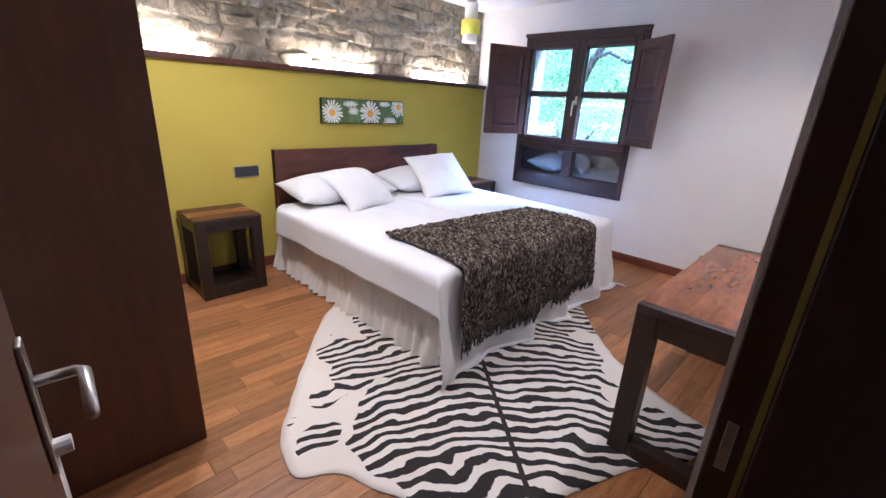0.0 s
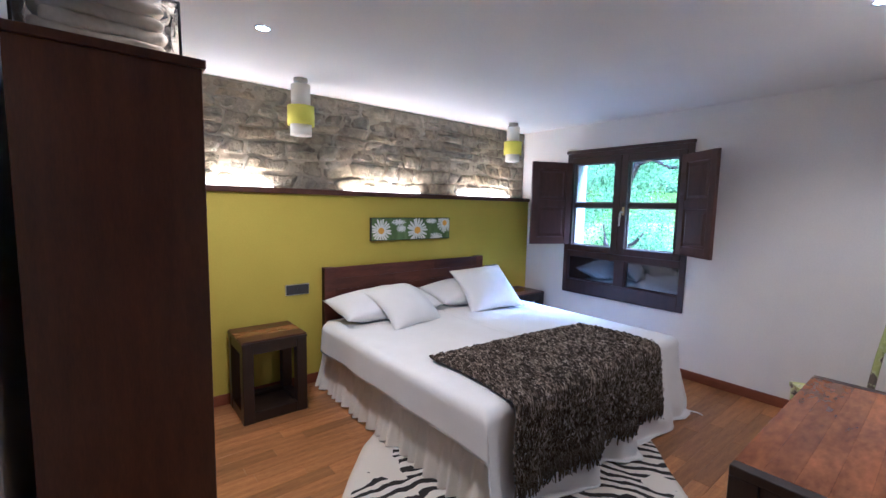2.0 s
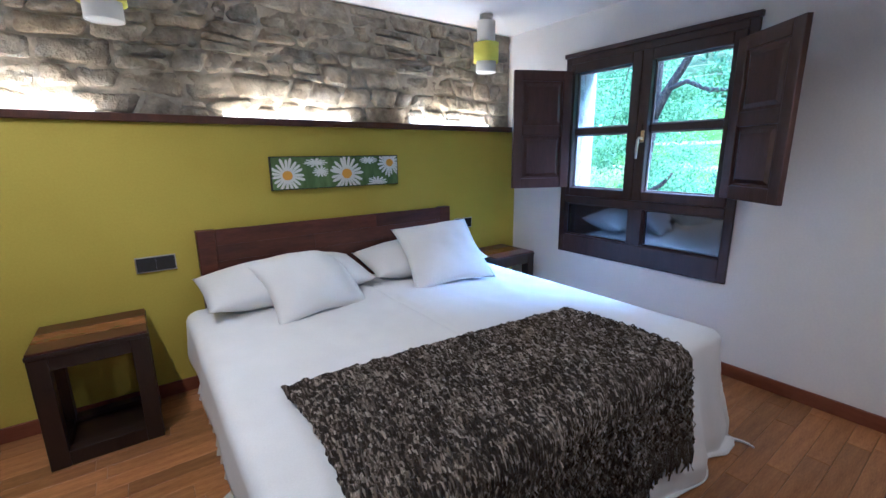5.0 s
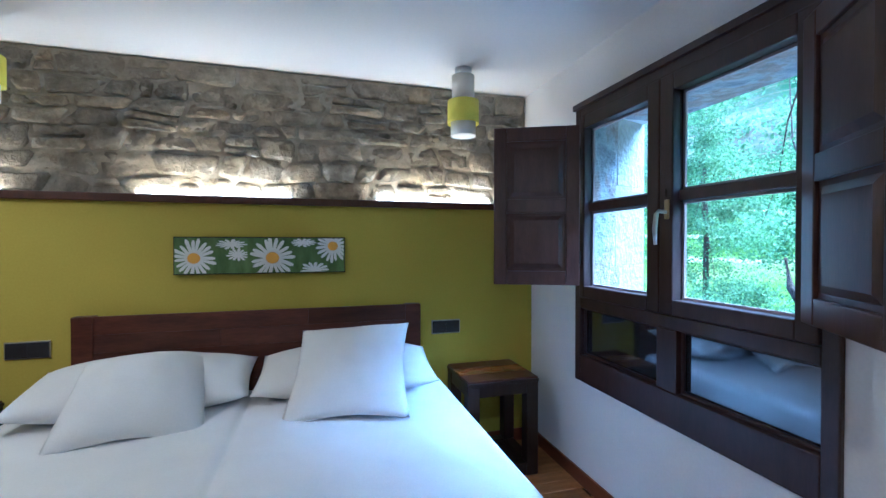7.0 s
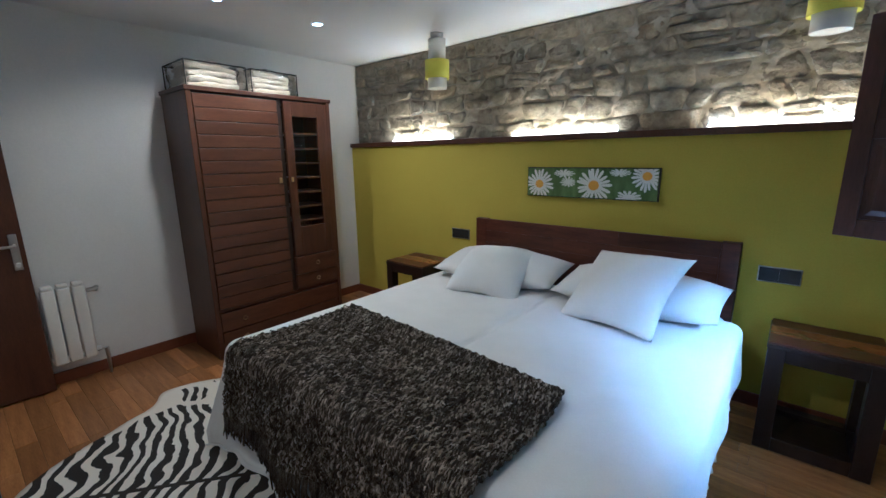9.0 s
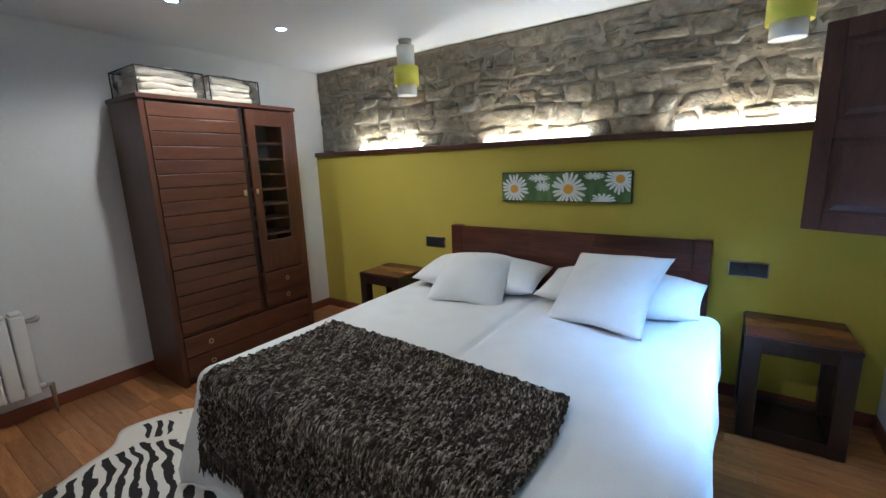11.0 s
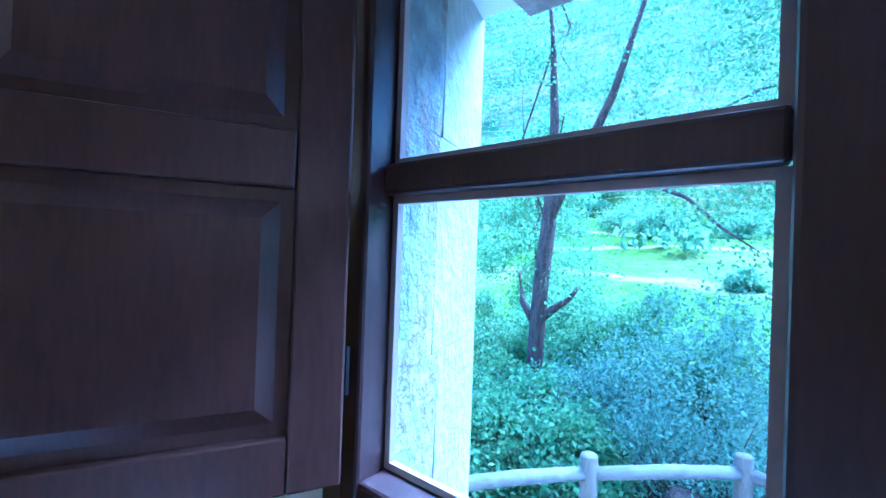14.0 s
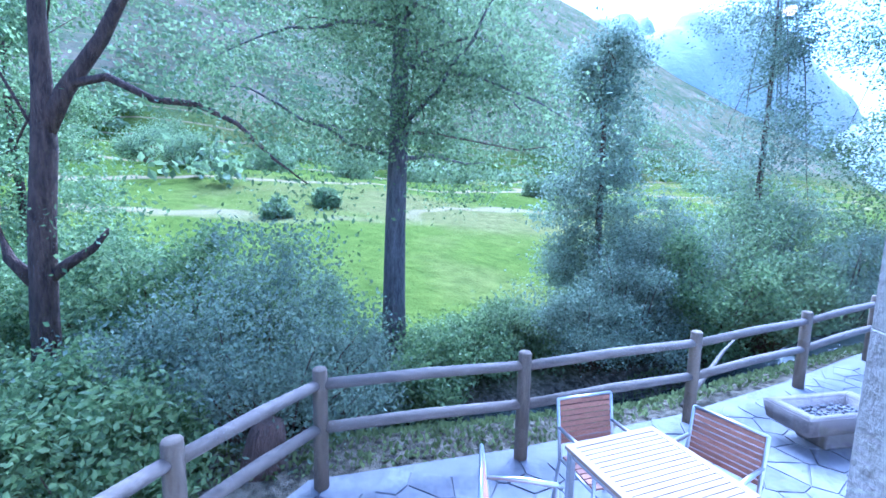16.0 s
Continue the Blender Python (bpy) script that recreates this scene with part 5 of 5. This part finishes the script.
tree("forked_tree", 10.5, 6.6, tl_trunk, [0.18, 0.145, 0.135, 0.13, 0.125, 0.10, 0.08, 0.05, 0.02], tl_limbs, tl_spots, "leaning dark-barked tree forking above the stream bank", LEAF_BRIGHT, 420, 0.38, 0.068, 2, 6)
# straight tree in the middle
tm_trunk = [(0, 0, -0.4), (0.0, 0.0, 1.2), (0.05, -0.02, 2.6), (0.10, -0.08, 4.4), (0.12, -0.12, 6.5), (0.15, -0.2, 9.0)]
tm_limbs = []
tm_spots = []
for k in range(22):
    z = rng.uniform(3.5, 8.0)
    a = rng.uniform(0, 2 * math.pi)
    pts, rad = limb(rng, (0.08, -0.08, z), (math.cos(a), math.sin(a), 0.25), rng.uniform(2.2, 4.3), 0.05, 7, 0.6, 0.05)
    tm_limbs.append((pts, rad))
    for q in pts[2:]:
        tm_spots.append((q.x, q.y, q.z + rng.uniform(-0.5, 0.2)))
tm_spots += [(rng.uniform(-1.3, 0.5), rng.uniform(-1.3, 1.3), rng.uniform(4.1, 8.5)) for _ in range(34)]
tree("ash_tree", 13.0, 2.0, tm_trunk, [0.27, 0.22, 0.20, 0.18, 0.14, 0.05], tm_limbs, tm_spots, "tall ash tree with a straight trunk and hanging foliage", LEAF, 300, 0.42, 0.075, 3, 8, ASH_BARK)
# slender tree with bushy crown to the right
for nm, x, y, hgt, wdt, sd, mt in (("young_alder", 14.6, -3.6, 7.0, 2.1, 4, LEAF_GREY), ("young_alder", 15.6, -9.8, 10.5, 2.8, 5, LEAF_GREY), ("young_alder", 12.3, -11.8, 11.0, 2.8, 6, LEAF), ("young_alder", 17.5, 10.5, 7.0, 2.0, 7, LEAF_BRIGHT),
                                    ("young_alder", 16.0, 14.0, 8.0, 2.2, 8, LEAF)):
    r2 = np.random.default_rng(sd)
    tr = [(0, 0, -0.3), (0.05, 0.03, hgt * 0.3), (0.0, 0.1, hgt * 0.65), (0.1, 0.1, hgt)]
    sp = [(wdt * (1.0 - 0.55 * q) * r2.uniform(-0.8, 0.8), wdt * (1.0 - 0.55 * q) * r2.uniform(-0.8, 0.8), hgt * (0.05 + 0.97 * q)) for q in r2.uniform(0, 1, 75)]
    tree(nm, x, y, tr, [0.11, 0.09, 0.06, 0.015], [], sp, "slender leafy alder growing beside the stream", mt, 430, 0.30 if hgt < 9 else 0.38, 0.085, sd, 9)


def bush(x, y, rad, h, material, seed, label, leaf=0.06, count=34, per=170):
    r2 = np.random.default_rng(seed)
    x, y = site(x, y)
    t = thing("bush", pose(x, y, land(x, y)), label, "bush", "bushes along the stream")
    sp = []
    stems = bmesh.new()
    for k in range(count):
        a, q = r2.uniform(0, 2 * math.pi), math.sqrt(r2.uniform(0, 1))
        z = h * (0.12 + 0.85 * r2.uniform(0, 1) * (1 - 0.55 * q * q)) * r2.uniform(0.8, 1.1)
        s = (rad * q * math.cos(a), rad * q * math.sin(a), z)
        sp.append(s)
        if k % 2 == 0:
            m = [Vector((0.1 * math.cos(a), 0.1 * math.sin(a), -0.1)).lerp(Vector(s), w) + Vector(r2.normal(size=3)) * 0.05 for w in (0, 0.4, 0.75, 1.05)]
            tube(m, [0.022, 0.016, 0.010, 0.003], 5, stems)
    part("stems", stems, BARK, t, "thin dark stems", True)
    leaf_cloud("foliage", clumps(r2, sp, per, rad * 0.17, 0.9), leaf, material, r2, t, "small dense leaves")


BUSHES = [(9.9, 3.9, 1.25, 3.25, LEAF_GREY), (11.2, 3.0, 0.8, 1.8, LEAF_GREY), (9.8, 5.5, 1.0, 1.7, LEAF_GREY), (8.9, 5.6, 0.9, 1.0, LEAF_BRIGHT), (8.2, 5.2, 0.75, 0.85, LEAF_BRIGHT), (7.6, 6.2, 0.9, 1.0, LEAF_BRIGHT),
          (9.3, 7.4, 1.1, 1.5, LEAF_BRIGHT), (12.2, 0.9, 1.0, 1.0, LEAF_BRIGHT), (12.6, -0.4, 0.9, 1.2, LEAF), (11.9, -1.6, 1.0, 2.0, LEAF_GREY), (12.0, -2.6, 1.0, 2.4, LEAF_GREY), (11.9, -4.6, 1.1, 3.0, LEAF_BRIGHT),
          (11.8, -6.2, 1.1, 2.9, LEAF), (12.0, -8.3, 1.2, 3.2, LEAF_GREY), (13.8, -7.4, 1.6, 4.2, LEAF), (12.4, -10.6, 1.4, 3.2, LEAF), (13.5, 5.2, 1.3, 1.7, LEAF), (14.0, 7.6, 1.5, 2.2, LEAF_BRIGHT), (12.4, 9.4, 1.5, 2.4, LEAF), (14.8, 3.7, 0.9, 1.4, LEAF),
          (10.2, 9.3, 1.4, 2.3, LEAF), (15.5, -6.2, 1.4, 2.6, LEAF_GREY), (13.8, -5.6, 1.2, 2.4, LEAF), (11.9, 5.6, 1.2, 3.0, LEAF_BRIGHT), (12.6, 4.4, 1.0, 2.6, LEAF), (13.6, -3.2, 1.3, 3.6, LEAF_GREY), (13.2, -4.6, 1.2, 3.6, LEAF_GREY), (14.2, -8.8, 1.5, 4.4, LEAF_GREY), (11.3, 1.7, 0.7, 1.1, LEAF_BRIGHT), (12.9, 6.9, 1.2, 3.2, LEAF_BRIGHT)]
BUSH_LABEL = {LEAF_GREY: "dense grey-green sallow bush on the stream bank", LEAF_BRIGHT: "low bright green bramble bush on the bank", LEAF: "loose leafy green bush beside the stream"}
for k, (x, y, r, h, m) in enumerate(BUSHES):
    bush(x, y, r, h, m, 40 + k, BUSH_LABEL[m], 0.052 if m is LEAF_GREY else 0.070, 54, 420 if m is LEAF_GREY else 330)

for k, (x, y, r) in enumerate(((46, 17, 2.6), (44, 13.5, 2.0), (52, 9, 2.2), (50, 1, 1.8), (42, 22, 2.4), (38, 27, 2.8), (56, -6, 2.0), (34, 3.5, 0.8), (30, 6.0, 0.7), (60, 20, 3.0), (48, -18, 1.6), (54, -24, 1.8))):
    bush(x, y, r, r * 1.25, LEAF, 90 + k, "dark round shrub out in the sloping meadow", 0.17, 36, 190)

# scattered bushes and woods on the far slope, past counting
r3 = np.random.default_rng(77)
spots = []
for _ in range(2600):
    u, v = 24 + 170 * r3.random() ** 0.8, r3.uniform(-200, 150)
    x, y = 12.5 + u * 0.927 + v * 0.375, 2.0 + u * 0.375 - v * 0.927
    if x < 26:
        continue
    if u < 48 and noise.noise((x * 0.05, y * 0.05, 9)) < 0.15:
        continue
    sx, sy = site(x, y)
    spots.append((sx, sy, land(sx, sy) + 0.6))
pts = []
for s in spots:
    big = r3.uniform(0.5, 1.7) + min(2.5, max(0, s[2] - 5) * 0.08)
    q = r3.normal(size=(75, 3)) * np.array((1, 1, 0.8)) * big
    q[:, 2] = np.abs(q[:, 2])
    pts.append(q + np.asarray(s))
tagged(leaf_cloud("hillside_scrub", np.concatenate(pts), 0.75, LEAF, r3), "dark scrub and trees scattered over the far hillside", "scrub", kind="stuff")

# shallow stream along the foot of the bank
bm = bmesh.new()
edge_w, edge_e = [], []
for k in range(60):
    y = -16 + k * 0.5
    x = 10.9 + 0.08 * (y - 2)
    z = valley(x, y) + 0.10
    edge_w.append(bm.verts.new((*site(x - 0.55 - 0.15 * noise.noise((y, 0, 0)), y), z)))
    edge_e.append(bm.verts.new((*site(x + 0.55 + 0.15 * noise.noise((y, 5, 0)), y), z)))
for k in range(59):
    bm.faces.new((edge_w[k], edge_e[k], edge_e[k + 1], edge_w[k + 1]))
structure("water", bm, STREAM, "dark shallow stream below the terrace", "stream", True)

# grass tufts on the stream bank
gp2 = []
for _ in range(15000):
    r3_y = r3.uniform(-9, 8)
    x = r3.uniform(8.2, 10.6) + 0.23 * max(0.0, -(r3_y - 1.0))
    gp2.append((*site(x, r3_y), valley(x, r3_y) + 0.01))
tagged(leaf_cloud("bank_grass", gp2, 0.07, GRASS_BLADE, r3, droop=-1.6), "short rough grass on the stream bank", "grass", kind="stuff")

# fallen pale branch behind the fence
tagged(part("fallen_branch", tube([(*site(8.62, -0.95), valley(8.62, -0.95) + 0.04), (*site(8.85, -1.45), -0.78), (*site(9.15, -2.05), -0.55), (*site(9.35, -2.5), -0.42)], [0.035, 0.03, 0.022, 0.01], 7), RAIL, smooth=True), "pale dead branch leaning behind the log fence", "branch")
stump = part("tree_stump", lathe([(0.24, -0.2), (0.20, 0.05), (0.17, 0.3), (0.13, 0.42), (0.05, 0.40)], 14), BARK, smooth=True)
stump.matrix_world = pose(*site(8.45, 3.85), valley(8.45, 3.85), 8, 10, 0)
tagged(stump, "dark rotten tree stump beside the terrace", "stump")

# log fence
fence = thing("log_fence", pose(8.0, 3.3, ZT), "weathered round-log fence along the terrace", "fence")
POSTS = [(6.0, 4.75), (7.0, 4.11), (7.92, 3.31), (7.97, 1.48), (8.22, -0.66), (8.70, -2.86), (9.30, -5.05), (9.95, -7.2)]
POSTS = [site(x, y) for x, y in POSTS]
for x, y in POSTS:
    bm = tube([(x - 8.0, y - 3.3, -0.12), (x - 8.0, y - 3.3, 0.5), (x - 8.0, y - 3.3, 1.035), (x - 8.0, y - 3.3, 1.05)], [0.064, 0.062, 0.060, 0.050], 14)
    part("post", bm, LOG, fence, "", True)
for (xa, ya), (xb, yb) in zip(POSTS, POSTS[1:]):
    for z in (0.91, 0.53):
        mid = ((xa + xb) / 2 - 8.0 + 0.012, (ya + yb) / 2 - 3.3, z + 0.012)
        part("rail", tube([(xa - 8.0, ya - 3.3, z), mid, (xb - 8.0, yb - 3.3, z + 0.008)], [0.046, 0.049, 0.044], 12), RAIL, fence, "", True)

# stone trough
tr = thing("stone_trough", Matrix.Translation((*site(7.58, -1.80), ZT)) @ Matrix.Rotation(radians(-8), 4, "Z"), "rough stone trough filled with gravel on a stone foot", "trough")
bm = bmesh.new()
outer = [(-0.25, -0.58), (0.25, -0.58), (0.25, 0.58), (-0.25, 0.58)]
inner = [(-0.16, -0.40), (0.16, -0.40), (0.16, 0.42), (-0.16, 0.42)]
lo = [bm.verts.new((x * 0.9, y * 0.93, 0.20)) for x, y in outer]
hi = [bm.verts.new((x, y, 0.40)) for x, y in outer]
ri = [bm.verts.new((x, y, 0.40)) for x, y in inner]
bo = [bm.verts.new((x * 0.9, y * 0.95, 0.30)) for x, y in inner]
for a, b in ((lo, hi), (hi, ri), (ri, bo)):
    for k in range(4):
        bm.faces.new((a[k], a[(k + 1) % 4], b[(k + 1) % 4], b[k]))
bm.faces.new(bo)
bm.faces.new(lo[::-1])
bmesh.ops.bevel(bm, geom=bm.edges[:], offset=0.015, segments=2, affect="EDGES")
part("basin", bm, TROUGH, tr, "hollowed granite basin", True)
part("foot", box(-0.16, 0.16, -0.26, 0.22, 0, 0.205, 0.03, 3), TROUGH, tr, "rough stone block")
rgv = random.Random(14)
bm = bmesh.new()
for k in range(160):
    x, y = rgv.uniform(-0.13, 0.13), rgv.uniform(-0.36, 0.38)
    b2 = bmesh.new()
    bmesh.ops.create_icosphere(b2, subdivisions=1, radius=rgv.uniform(0.012, 0.026))
    merge(bm, b2, Matrix.Translation((x, y, 0.305 + rgv.uniform(0, 0.01))))
gv2 = part("gravel", bm, FLAG, tr, "pale gravel", True)
gv2["kind"] = "stuff"

# terrace table and chairs
tt = thing("terrace_table", Matrix.Translation((*site(6.56, 1.20), ZT)) @ Matrix.Rotation(radians(1.6), 4, "Z"), "square slatted pale teak table on grey metal legs", "table")
S, TH = 0.40, 0.75
for sx in (-1, 1):
    for sy in (-1, 1):
        part("leg", box(sx * 0.365 - 0.022, sx * 0.365 + 0.022, sy * 0.365 - 0.022, sy * 0.365 + 0.022, 0, TH - 0.03, 0.005), ALU, tt)
for s in (-1, 1):
    part("apron", box(-0.343, 0.343, s * 0.365 - 0.012, s * 0.365 + 0.012, TH - 0.075, TH - 0.03, 0.003), ALU, tt)
    part("apron", box(s * 0.365 - 0.012, s * 0.365 + 0.012, -0.343, 0.343, TH - 0.075, TH - 0.03, 0.003), ALU, tt)
for a, b, c, d in ((-S, S, -S, -S + 0.055), (-S, S, S - 0.055, S), (-S, -S + 0.055, -S + 0.055, S - 0.055), (S - 0.055, S, -S + 0.055, S - 0.055)):
    part("border", box(a, b, c, d, TH - 0.029, TH, 0.004), TEAK, tt)
for k in range(15):
    x0 = -S + 0.058 + k * (2 * S - 0.116) / 15
    part("slat", box(x0 + 0.003, x0 + (2 * S - 0.116) / 15 - 0.003, -S + 0.055, S - 0.055, TH - 0.026, TH - 0.002, 0.003), TEAK, tt)


def terrace_chair():
    t = thing("terrace_chair", Matrix.Identity(4), "garden armchair with reddish teak slats on a grey metal frame", "chair", "chairs round the terrace table")
    for s in (-0.245, 0.245):
        part("rear_leg", tube([(s, -0.27, 0), (s, -0.20, 0.42), (s, -0.27, 0.88)], 0.014, 8), ALU, t, "", True)
        part("front_leg", tube([(s, 0.24, 0), (s, 0.22, 0.64)], 0.014, 8), ALU, t, "", True)
        part("armrest", tube([(s, -0.235, 0.66), (s, 0.0, 0.665), (s, 0.22, 0.645), (s, 0.25, 0.62)], [0.013, 0.018, 0.018, 0.012], 8), ALU, t, "", True)
        part("seat_rail", tube([(s, -0.2, 0.42), (s, 0.23, 0.43)], 0.012, 6), ALU, t, "", True)
    for k in range(8):
        z = 0.53 + k * 0.043
        y = -0.205 - (z - 0.42) * 0.152
        part("back_slat", box(-0.232, 0.232, y - 0.008, y + 0.008, z, z + 0.036, 0.003), TEAK_RED, t)
    for k in range(7):
        y = -0.18 + k * 0.057
        part("seat_slat", box(-0.232, 0.232, y, y + 0.048, 0.432, 0.447, 0.003), TEAK_RED, t)
    part("top_bar", tube([(-0.245, -0.27, 0.88), (0.245, -0.27, 0.88)], 0.013, 8), ALU, t, "", True)
    return t


ch = terrace_chair()
ch.matrix_world = pose(*site(7.07, 1.22), ZT, 0, 0, 88)
copy_thing(ch, pose(*site(6.68, 0.66), ZT, 0, 0, 14))
copy_thing(ch, pose(*site(6.50, 2.12), ZT, 0, 0, 156))

# ---- pieces of walls, floor and terrace ----
terrace = structure("terrace", prism([(4.9, 4.9)] + [site(*q) for q in ((6.0, 4.9), (7.03, 4.30), (8.05, 3.42), (8.14, 1.4), (8.40, -0.70), (8.90, -2.9), (9.55, -5.2), (10.3, -8.5))] + [(4.9, -8.9)], ZT - 0.4, ZT - 0.012), GROUT, "slate-paved terrace outside the window", "terrace")
rs = random.Random(31)
for poly in cells(5.9, 9.2, -4.6, 3.4, 0.33, 0.30, 0.44, rs):
    if max(p[0] - 8.10 - 0.22 * max(0.0, -(p[1] - 1.0)) for p in poly) > 0.02:
        continue
    part("flagstone", cobble([site(*q) for q in poly], rs.uniform(0.003, 0.012), 0.016, 0.0015, rs, ((1.0, 0.0), (0.975, 0.9), (0.7, 1.0))), FLAG, terrace).location = (0, 0, ZT - 0.013)

rs = random.Random(12)
lay_up = Matrix.Translation((0, Y_STONE - 0.002, 0)) @ Matrix.Rotation(radians(90), 4, "X")
part("mortar_face", sheet(260, 50, lambda u, v: (XW + 0.005 + (XE - XW - 0.01) * u, Y_STONE - 0.045 - 0.013 * noise.noise((u * 60, v * 14, 0)) - 0.006 * noise.noise((u * 190, v * 40, 3)), 1.69 + (ZC - 1.69 - 0.004) * v)), MORTAR, stone_wall, "uneven lime mortar", True)
for poly in courses(XW + 0.01, XE - 0.01, 1.69, 2.485, rs):
    tall = rs.uniform(0.045, 0.066)
    b2 = cobble(poly, rs.uniform(0.003, 0.011), tall, 0.0035, rs, ((1.0, 0.0), (0.985, 0.72), (0.94, 0.93), (0.6, 1.0)))
    slant = rs.uniform(-0.03, 0.03)
    slant_y = rs.uniform(-0.04, 0.06)
    mx = sum(v.co.x for v in b2.verts) / len(b2.verts)
    my = sum(v.co.y for v in b2.verts) / len(b2.verts)
    for v in b2.verts:
        if v.co.z > 0.005:
            v.co.z += (v.co.x - mx) * slant - (v.co.y - my) * slant_y + 0.012 * noise.noise((v.co.x * 14, v.co.y * 14, 5))
    b2.transform(lay_up)
    part("stone", b2, STONE, stone_wall, smooth=True)

rs = random.Random(9)
PL, PWD = 0.66, 0.094
rows = math.ceil((YN - YS) / PWD)
plank_mesh = {}
for r in range(rows):
    y0 = YS + r * PWD
    y1 = min(y0 + PWD, YN)
    x = XW - rs.uniform(0, PL)
    while x < XE:
        a, b = max(x, XW), min(x + PL, XE)
        if b - a > 0.03:
            key = (round(b - a, 3), round(y1 - y0, 3))
            if key not in plank_mesh:
                plank_mesh[key] = to_mesh("plank", box(0.0006, b - a - 0.0006, 0.0006, y1 - y0 - 0.0006, -0.012, 0.0, 0.0012, 1), FLOOR_WOOD)
            ob = new("plank", plank_mesh[key])
            ob.parent = floor
            ob.location = (a, y0, 0)
        x += PL
part("threshold_boards", box(XW, 1.6, -1.55, YS - 0.001, -0.0119, 0.0), FLOOR_WOOD, floor, "wooden boards of the corridor")
